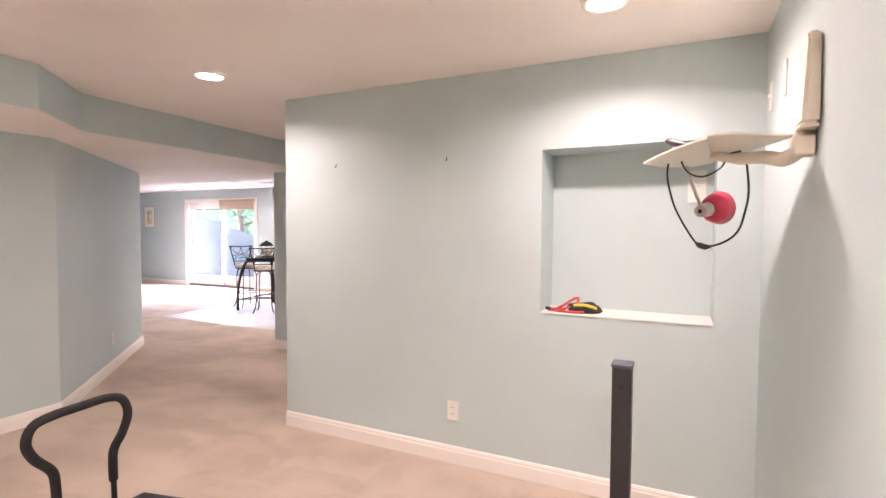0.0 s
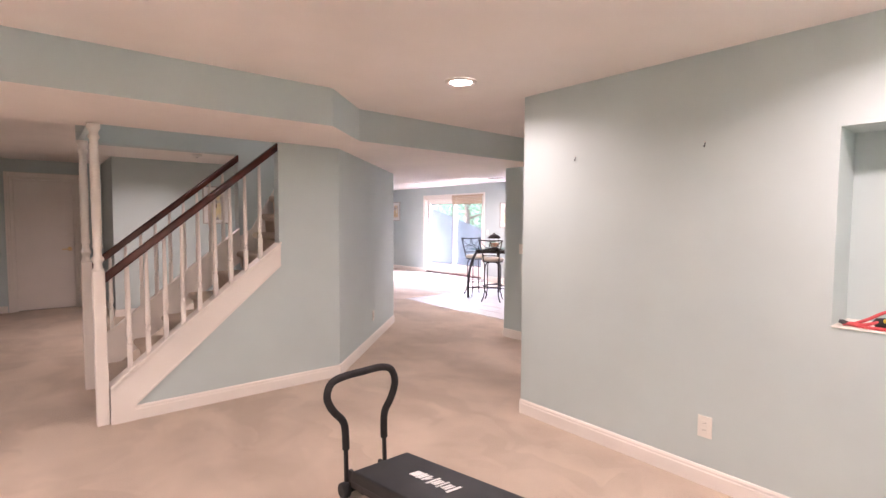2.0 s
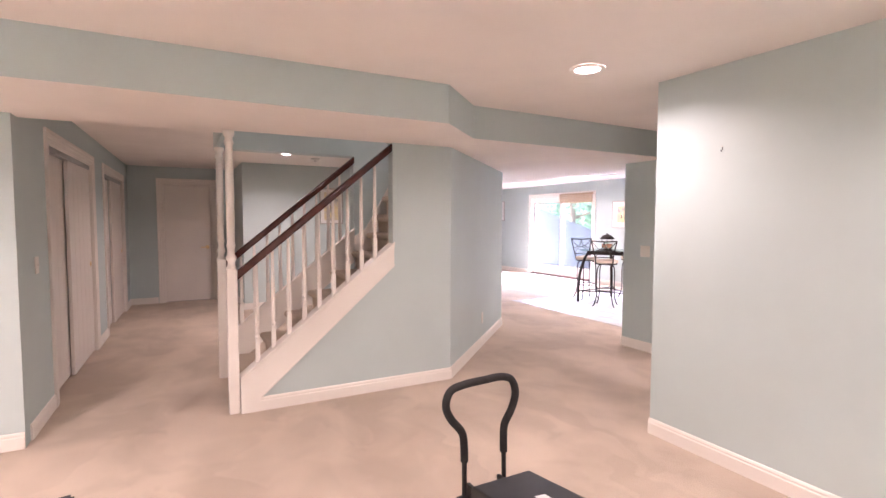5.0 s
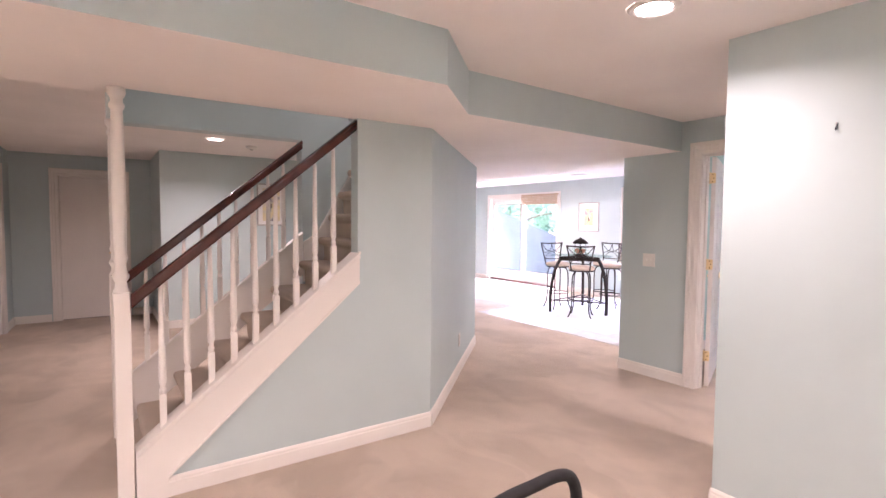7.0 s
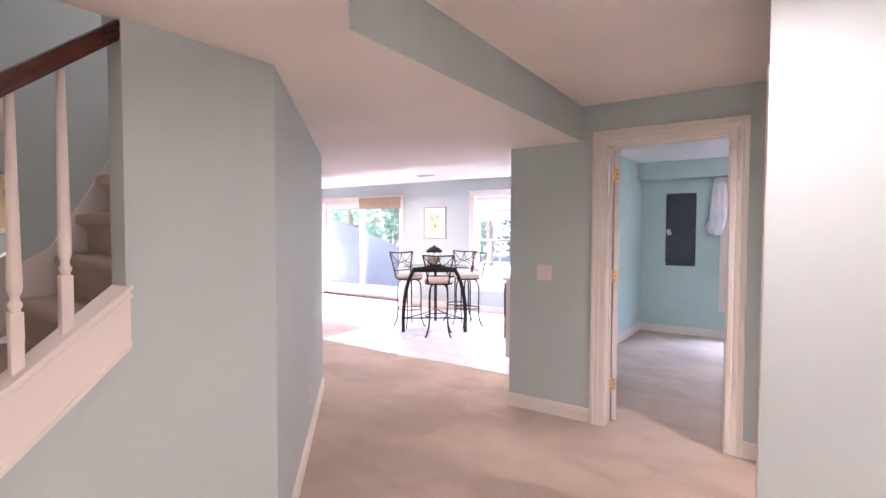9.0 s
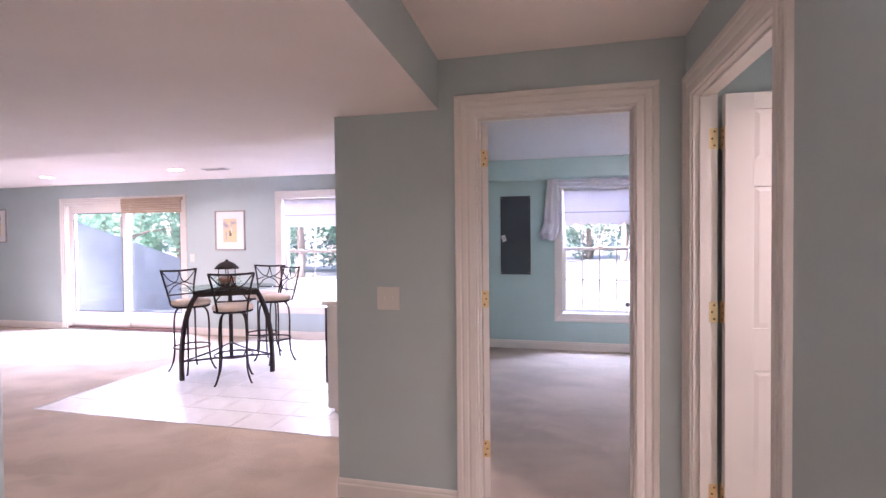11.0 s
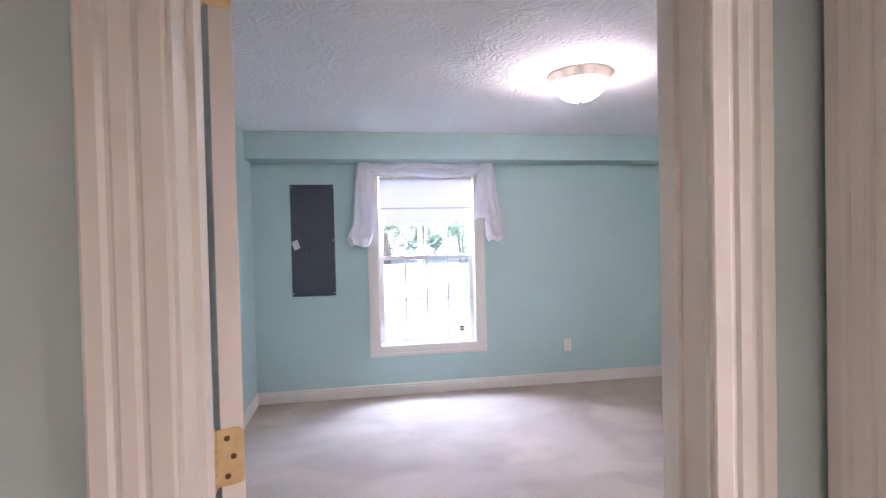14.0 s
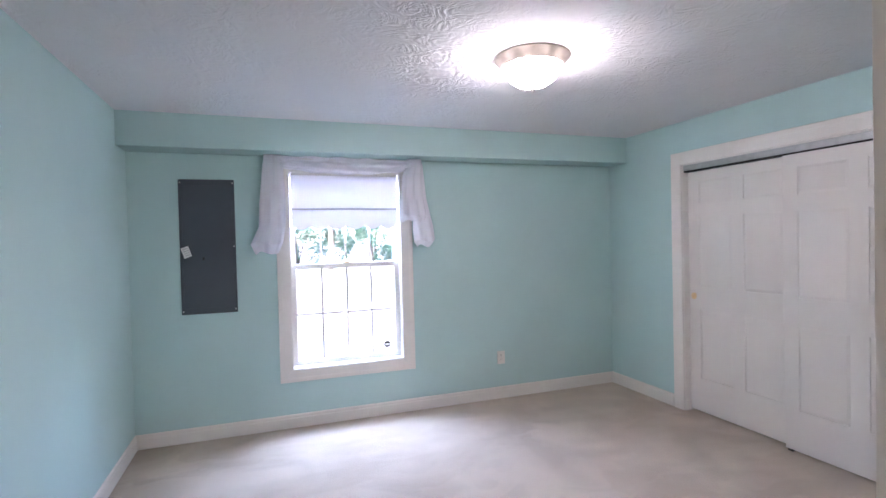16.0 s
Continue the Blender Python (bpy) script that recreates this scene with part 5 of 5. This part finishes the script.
# handle
hl = [(-2.33, -0.118, 0.06), (-2.33, -0.120, 0.20), (-2.33, -0.122, 0.32), (-2.33, -0.135, 0.40), (-2.33, -0.195, 0.475), (-2.335, -0.222, 0.545), (-2.34, -0.195, 0.61), (-2.34, -0.12, 0.632),
      (-2.34, 0.0, 0.638), (-2.34, 0.10, 0.640), (-2.34, 0.165, 0.615), (-2.335, 0.188, 0.545), (-2.33, 0.160, 0.465), (-2.33, 0.118, 0.395), (-2.33, 0.112, 0.32), (-2.33, 0.115, 0.20), (-2.33, 0.118, 0.06)]
line = smooth_line(hl, 5)
bm = bm_new()
tube(bm, line, 0.0125, 10)
hd = part("handle_bar", bm, BLACK, gy)
bm = bm_new()
tube(bm, [p for p in line if p.z > 0.235], 0.0195, 14)
part("foam_grip", bm, FOAM, hd, "black foam grip")
bm = bm_new()
box(bm, -2.345, -2.20, -0.10, -0.08, 0.05, 0.13, 0.004)
part("bracket", bm, BLACK, gy)
bm = bm_new()
box(bm, -2.345, -2.20, 0.08, 0.10, 0.05, 0.13, 0.004)
part("bracket", bm, BLACK, gy)
# tower
bm = bm_new()
box(bm, -0.117, -0.070, 0.032, 0.079, 0.03, 1.082, 0.004)
tower = part("tower_post", bm, BLACK, gy, "square black steel post")
bm = bm_new()
box(bm, -0.119, -0.068, 0.030, 0.081, 1.082, 1.092, 0.002)
part("post_cap", bm, PANEL, tower, "dark grey plastic cap")
# dark disc on the post for the shade of a pin hole
bm = bm_new()
tube(bm, [(-0.094, 0.0318, 1.035), (-0.094, 0.0300, 1.035)], 0.006, 12)
part("pin_hole_shade", bm, DARK, tower)
bm = bm_new()
box(bm, -0.15, -0.07, -0.25, 0.36, 0.0, 0.05, 0.008)
part("tower_foot", bm, BLACK, gy)
bm = bm_new()
box(bm, -0.17, -0.084, -0.13, 0.13, zt(-0.14) - 0.14, zt(-0.14) - 0.08, 0.004)
part("crossbar", bm, BLACK, gy)

# treadmill beside the camera's start
tm = thing("treadmill", "folding black treadmill with ribbed side rail and upright", "treadmill", pose(-2.88, -0.385, 0, 0, 0, 9))
bm = bm_new()
box(bm, 0.0, 1.45, -0.72, 0.0, 0.05, 0.17, 0.012)
part("deck", bm, BLACK, tm)
bm = bm_new()
prism(bm, [(0.0, 0.06), (0.34, 0.06), (0.34, 0.20), (0.26, 0.245), (0.03, 0.262), (0.0, 0.24)], -0.70, -0.004, "y")
bmesh.ops.bevel(bm, geom=bm.edges[:], offset=0.012, segments=2, affect="EDGES", clamp_overlap=True)
hood = part("motor_hood", bm, VINYL, tm, "black plastic motor hood")
for i in range(6):
    bm = bm_new()
    box(bm, 0.05 + i * 0.03, 0.066 + i * 0.03, -0.16, -0.05, 0.245, 0.262 - i * 0.0022, 0.002)
    part("vent_rib", bm, RUBBER, hood)
bm = bm_new()
box(bm, 0.36, 1.42, -0.60, -0.12, 0.171, 0.178)
part("belt", bm, RUBBER, tm)
for y in (-0.055, -0.665):
    bm = bm_new()
    box(bm, 0.345, 1.44, y - 0.05, y + 0.05, 0.171, 0.195, 0.006)
    part("side_rail", bm, RUBBER, tm)
bm = bm_new()
tube(bm, smooth_line([(0.50, -0.27, 0.18), (0.49, -0.32, 0.45), (0.46, -0.42, 0.80), (0.42, -0.52, 1.08)], 4), 0.030, 12)
part("upright", bm, BLACK, tm)
bm = bm_new()
box(bm, 0.32, 0.50, -0.95, -0.46, 1.06, 1.12, 0.015)
part("console", bm, VINYL, tm)
for x, y in ((0.1, -0.1), (0.1, -0.62), (1.35, -0.1), (1.35, -0.62)):
    bm = bm_new()
    lathe(bm, [(0.03, 0.0), (0.032, 0.04), (0.024, 0.055)], 12, (x, y, 0))
    part("foot", bm, RUBBER, tm)

# folding swing arm on the gym wall
ar = thing("wall_swing_arm", "ivory plastic folding shelf arm on the wall, hung with cords", "wall bracket", pose(0.365, 1.83, 1.70))
bm = bm_new()
prism(bm, [(-0.075, 0.020), (0.075, 0.020), (0.066, 0.250), (0.046, 0.275), (-0.046, 0.275), (-0.066, 0.250)], -0.046, -0.004, "x")
for v in bm.verts:
    if v.co.x < -0.03 and v.co.z > 0.1:
        v.co.x += 0.012
bmesh.ops.bevel(bm, geom=bm.edges[:], offset=0.007, segments=2, affect="EDGES", clamp_overlap=True)
part("wall_mount", bm, IVORY, ar)
bm = bm_new()
box(bm, -0.050, -0.004, -0.070, 0.070, 0.008, 0.019, 0.003)
part("mount_lip", bm, IVORY, ar)
bm = bm_new()
tube(bm, [(-0.030, 0, 0.022), (-0.030, 0, -0.005), (-0.030, 0, -0.03)], [0.020, 0.024, 0.020], 14)
box(bm, -0.056, -0.003, -0.030, 0.030, -0.062, -0.004, 0.006)
part("swivel", bm, IVORY, ar)
# the shelf: two thin leaves that meet in a shallow fold
fold = [(-0.228, 0.50), (-0.272, -0.095)]
for leaf_pts, sag in (([(-0.048, 0.005), (-0.213, -0.108), fold[1], fold[0], (-0.141, 0.30)], 0.0), ([fold[0], fold[1], (-0.367, 0.10), (-0.480, 0.42), (-0.409, 0.57), (-0.303, 0.60)], -0.006)):
    bm = bm_new()
    prism(bm, leaf_pts, sag - 0.004, sag + 0.004, "z")
    bmesh.ops.bevel(bm, geom=bm.edges[:], offset=0.002, segments=1, affect="EDGES", clamp_overlap=True)
    part("shelf_leaf", bm, IVORY, ar, "thin ivory shelf leaf")
bm = bm_new()
tube(bm, smooth_line([(-0.035, 0.0, -0.045), (-0.068, 0.045, -0.062), (-0.105, 0.095, -0.048), (-0.174, 0.181, -0.036), (-0.240, 0.265, -0.012)], 4), [0.018, 0.02, 0.022, 0.023, 0.023] + [0.021] * 4 + [0.020] * 4 + [0.016] * 4, 10)
part("arm", bm, IVORY, ar)
bm = bm_new()
tube(bm, smooth_line([(-0.393, 0.40, 0.074), (-0.355, 0.36, 0.052), (-0.316, 0.33, 0.040)], 4), [0.009, 0.012, 0.014, 0.015, 0.014, 0.012, 0.010, 0.008, 0.007], 8)
tube(bm, smooth_line([(-0.387, 0.445, 0.024), (-0.345, 0.395, 0.042), (-0.279, 0.315, 0.036)], 4), [0.006, 0.010, 0.012, 0.014, 0.015, 0.015, 0.014, 0.012, 0.010], 8)
tube(bm, [(-0.350, 0.36, 0.050), (-0.343, 0.36, 0.020), (-0.340, 0.36, -0.006)], [0.013, 0.012, 0.010], 8)
part("spring_clip", bm, BLACK, ar, "black spring clip")
t2 = thing("hanging_cord", "thin black cord looped over the ivory wall bracket", "cord", pose(0.365, 1.83, 1.70))
bm = bm_new()
tube(bm, smooth_line([(-0.383, 0.446, 0.024), (-0.392, 0.457, -0.053), (-0.377, 0.439, -0.133), (-0.357, 0.414, -0.194), (-0.320, 0.367, -0.267), (-0.284, 0.321, -0.322), (-0.261, 0.292, -0.332), (-0.208, 0.226, -0.315),
                      (-0.168, 0.175, -0.276), (-0.149, 0.150, -0.203), (-0.143, 0.143, -0.140), (-0.150, 0.150, -0.055)], 5), 0.0038, 6)
part("long_loop", bm, BLACK, t2)
bm = bm_new()
tube(bm, smooth_line([(-0.346, 0.400, 0.025), (-0.339, 0.391, -0.019), (-0.314, 0.359, -0.060), (-0.268, 0.301, -0.080), (-0.219, 0.239, -0.059), (-0.205, 0.215, -0.034), (-0.194, 0.195, -0.018), (-0.167, 0.160, -0.016)], 5), 0.0034, 6)
part("short_loop", bm, BLACK, t2)
bm = bm_new()
tube(bm, [(-0.286, 0.324, -0.320), (-0.275, 0.310, -0.327), (-0.258, 0.289, -0.332), (-0.243, 0.270, -0.330)], [0.005, 0.011, 0.011, 0.005], 8)
part("cord_toggle", bm, BLACK, t2)
t3 = thing("red_cup_lamp", "red plastic cone shade with a grey socket hung from the bracket", "clip lamp", pose(0.131, 2.42, 1.515, 0, 0, 12))
bm = bm_new()
tube(bm, [(-0.052, -0.066, -0.012), (-0.034, -0.044, -0.008), (0.0, 0.0, 0.0)], [0.024, 0.028, 0.030], 18)
part("socket", bm, GREYP, t3, "grey metal socket")
bm = bm_new()
tube(bm, [(-0.010, -0.012, 0.0), (0.014, 0.01, 0.002), (0.046, 0.04, 0.006)], [0.034, 0.056, 0.069], 28)
part("shade", bm, RED, t3, "red cone shade")
# dark disc for the shade inside the socket's mouth
bm = bm_new()
tube(bm, [(-0.0535, -0.068, -0.0123), (-0.0520, -0.066, -0.012)], [0.009, 0.009], 12)
part("socket_hole_shade", bm, DARK, t3)
bm = bm_new()
tube(bm, smooth_line([(-0.040, -0.034, 0.006), (-0.075, -0.01, 0.11), (-0.10, 0.0, 0.215)], 5), 0.0065, 8)
part("hanging_wire", bm, GREYP, t3)

# small gear left in the niche
t = thing("training_gear_pouch", "black pouch with a yellow patch and red straps in the niche", "pouch", pose(-0.47, 2.92, 0.970))
bm = bm_new()
lathe(bm, [(0.02, 0.0), (0.085, 0.002), (0.098, 0.018), (0.085, 0.038), (0.05, 0.052), (0.004, 0.056)], 18)
for v in bm.verts:
    v.co.y *= 0.62
    v.co += Vector((0.02, 0, 0.006 * math.sin(v.co.x * 50) * (v.co.z > 0.01)))
part("pouch_body", bm, BLACKCLOTH, t)
bm = bm_new()
tube(bm, smooth_line([(-0.03, -0.045, 0.040), (0.02, -0.052, 0.046), (0.06, -0.045, 0.040), (0.09, -0.035, 0.030)], 5), 0.009, 8)
part("yellow_patch", bm, YELLOW, t, "yellow cloth patch")
for pts in ([(-0.17, -0.05, 0.006), (-0.14, -0.055, 0.015), (-0.10, -0.04, 0.012), (-0.05, -0.03, 0.03)], [(-0.14, 0.0, 0.006), (-0.09, -0.01, 0.035), (-0.04, 0.0, 0.07), (-0.015, 0.01, 0.075), (-0.02, 0.0, 0.045)],
            [(-0.16, -0.03, 0.005), (-0.10, -0.06, 0.006), (-0.03, -0.07, 0.008), (0.03, -0.065, 0.008)]):
    bm = bm_new()
    tube(bm, smooth_line(pts, 5), 0.0075, 7)
    part("strap", bm, REDCLOTH, t, "red webbing strap")
bm = bm_new()
tube(bm, [(-0.185, -0.05, 0.018), (-0.17, -0.05, 0.016), (-0.15, -0.052, 0.012)], [0.008, 0.011, 0.009], 10)
part("strap_grip", bm, RUBBER, t)

# ---- outdoors ----
bm = bm_new()
prism(bm, [(8.64, -0.3), (14.5, -0.3), (14.5, 0.25), (8.64, 2.05)], -12.25, -12.0, "x")
solid("retaining_wall", bm, CONCRETE, "grey concrete retaining wall sloping away from the house", "retaining wall")
bm = bm_new()
box(bm, -12.0, -8.0, 8.64, 11.0, -0.2, -0.06, 0.02)
solid("pavement", bm, CONCRETE, "pale concrete patio slab outside the glass door", "patio")


def tree(x, y, height, spread, seed, base=-0.2):
    rnd = random.Random(seed)
    t = thing("tree", "leafy deciduous tree with an uneven green crown", "tree", pose(x, y, base), "trees beyond the lawn")
    bm = bm_new()
    tube(bm, smooth_line([(0, 0, 0), (0.06, 0.03, height * 0.2), (-0.05, 0.05, height * 0.45), (0.05, 0, height * 0.8)], 4), [0.22 - 0.014 * i for i in range(13)], 9)
    limbs = []
    for k in range(9):
        a = rnd.uniform(0, 6.283)
        z0 = height * rnd.uniform(0.22, 0.6)
        r = spread * rnd.uniform(0.5, 0.9)
        tip = Vector((r * math.cos(a), r * math.sin(a), z0 + height * rnd.uniform(0.05, 0.3)))
        tube(bm, [(0, 0, z0), tuple(tip * 0.5 + Vector((0, 0, z0 * 0.5 + 0.1))), tuple(tip)], [0.08, 0.05, 0.015], 6)
        limbs.append(tip)
    part("trunk", bm, BARK, t)
    vs, fs = [], []
    centres = [(p, spread * rnd.uniform(0.3, 0.5)) for p in limbs] + [(Vector((rnd.uniform(-1, 1) * spread * 0.6, rnd.uniform(-1, 1) * spread * 0.6, height * rnd.uniform(0.3, 0.95))), spread * rnd.uniform(0.25, 0.45)) for _ in range(14)]
    for c, r in centres:
        for i in range(120):
            d = Vector((rnd.gauss(0, 1), rnd.gauss(0, 1), rnd.gauss(0, 0.8))).normalized() * r * rnd.uniform(0.5, 1.1)
            p = c + d
            a = Vector((rnd.uniform(-1, 1), rnd.uniform(-1, 1), rnd.uniform(-0.6, 0.6))).normalized() * rnd.uniform(0.10, 0.20)
            b = a.cross(Vector((rnd.uniform(-1, 1), rnd.uniform(-1, 1), 1))).normalized() * rnd.uniform(0.05, 0.10)
            k = len(vs)
            vs += [tuple(p - a), tuple(p + b), tuple(p + a), tuple(p - b)]
            fs.append((k, k + 1, k + 2, k + 3))
    me = bpy.data.meshes.new("crown")
    me.from_pydata(vs, [], fs)
    me.materials.append(LEAF)
    crown = new("crown", me)
    crown.parent = t
    tagged(crown, kind="stuff")
    return t


for i, (x, y, hh, sp) in enumerate(((-21, 19, 7.5, 2.6), (-17.5, 22, 9, 3.0), (-25, 24, 10, 3.2), (-14, 21, 7, 2.4), (-11, 25, 9, 2.9), (-30, 22, 9, 3.0), (-8, 30, 10, 3.2), (-3.5, 34, 9, 3.2), (0.5, 36, 10, 3.4), (4.5, 33, 9, 3.1),
                                    (9, 36, 10, 3.4), (-13, 33, 11, 3.6), (-19, 34, 11, 3.6), (-1.5, 40, 11, 3.8), (6.5, 42, 12, 3.8))):
    tree(x, y, hh, sp, 11 + i)

def shrub(x, y, height, spread, seed):
    rnd = random.Random(seed)
    t = thing("shrub", "tall leafy green shrub at the yard's edge", "shrub", pose(x, y, -0.2), "shrubs beyond the yard")
    bm = bm_new()
    for k in range(7):
        a = rnd.uniform(0, 6.283)
        r = spread * rnd.uniform(0.2, 0.7)
        tube(bm, smooth_line([(0.05 * math.cos(a), 0.05 * math.sin(a), 0), (r * 0.4 * math.cos(a), r * 0.4 * math.sin(a), height * 0.4), (r * math.cos(a), r * math.sin(a), height * rnd.uniform(0.6, 0.9))], 3), [0.05 - 0.006 * i for i in range(7)], 6)
    part("stem", bm, BARK, t)
    vs, fs = [], []
    for c in range(16):
        a, r = rnd.uniform(0, 6.283), spread * math.sqrt(rnd.random()) * 0.8
        ctr = Vector((r * math.cos(a), r * math.sin(a), height * rnd.uniform(0.1, 0.85)))
        rad = spread * rnd.uniform(0.3, 0.5)
        for i in range(110):
            p = ctr + Vector((rnd.gauss(0, 1), rnd.gauss(0, 1), rnd.gauss(0, 1))).normalized() * rad * rnd.uniform(0.5, 1.1)
            p.z = max(p.z, 0.02)
            e = Vector((rnd.uniform(-1, 1), rnd.uniform(-1, 1), rnd.uniform(-0.6, 0.6))).normalized() * rnd.uniform(0.10, 0.22)
            f = e.cross(Vector((rnd.uniform(-1, 1), rnd.uniform(-1, 1), 1))).normalized() * rnd.uniform(0.06, 0.11)
            k = len(vs)
            vs += [tuple(p - e), tuple(p + f), tuple(p + e), tuple(p - f)]
            fs.append((k, k + 1, k + 2, k + 3))
    me = bpy.data.meshes.new("leaves")
    me.from_pydata(vs, [], fs)
    me.materials.append(LEAF)
    lv = new("leaves", me)
    lv.parent = t
    return t


for i in range(11):
    shrub(-9 + i * 2.6, 41 + 1.5 * math.sin(i * 2.1), 5.5 + 1.2 * math.sin(i * 1.7), 1.9, 60 + i)
for i in range(10):
    shrub(-34 + i * 2.5, 20 + i * 0.7 + 1.2 * math.sin(i * 2.4), 4.6 + 0.9 * math.sin(i * 1.3), 1.8, 90 + i)

# ---- bar floor: tiles one by one on a grout bed ----
bm = bm_new()
box(bm, -7.52, -4.33, 5.30, FY, -0.10, -0.004)
bed = solid("floor_tile_bed", bm, GROUT, "grey grouted bed of white ceramic floor tiles", "tile floor")
bm = bm_new()
box(bm, -7.525, -7.513, 5.30, FY, -0.01, 0.003)
box(bm, -7.525, -4.33, 5.288, 5.299, -0.01, 0.003)
solid("trim_tile_edge", bm, TRACK, "thin metal edge strip between tile and carpet", "trim")
TS, GAP = 0.318, 0.006
shared = {}
nx, ny = int(3.18 / TS) + 1, int((FY - 5.30) / TS) + 1
for i in range(nx):
    for j in range(ny):
        x0, y0 = -7.51 + i * TS, 5.302 + j * TS
        w, h = min(TS - GAP, -4.335 - x0), min(TS - GAP, FY - 0.003 - y0)
        if w < 0.03 or h < 0.03:
            continue
        key = (round(w, 3), round(h, 3))
        if key not in shared:
            bm = bm_new()
            box(bm, 0, w, 0, h, -0.008, 0.0, 0.0015)
            shared[key] = mesh(bm, "tile", TILE)
        ob = new("tile", shared[key])
        ob.parent = bed
        ob.matrix_basis = pose(x0, y0, 0.0)
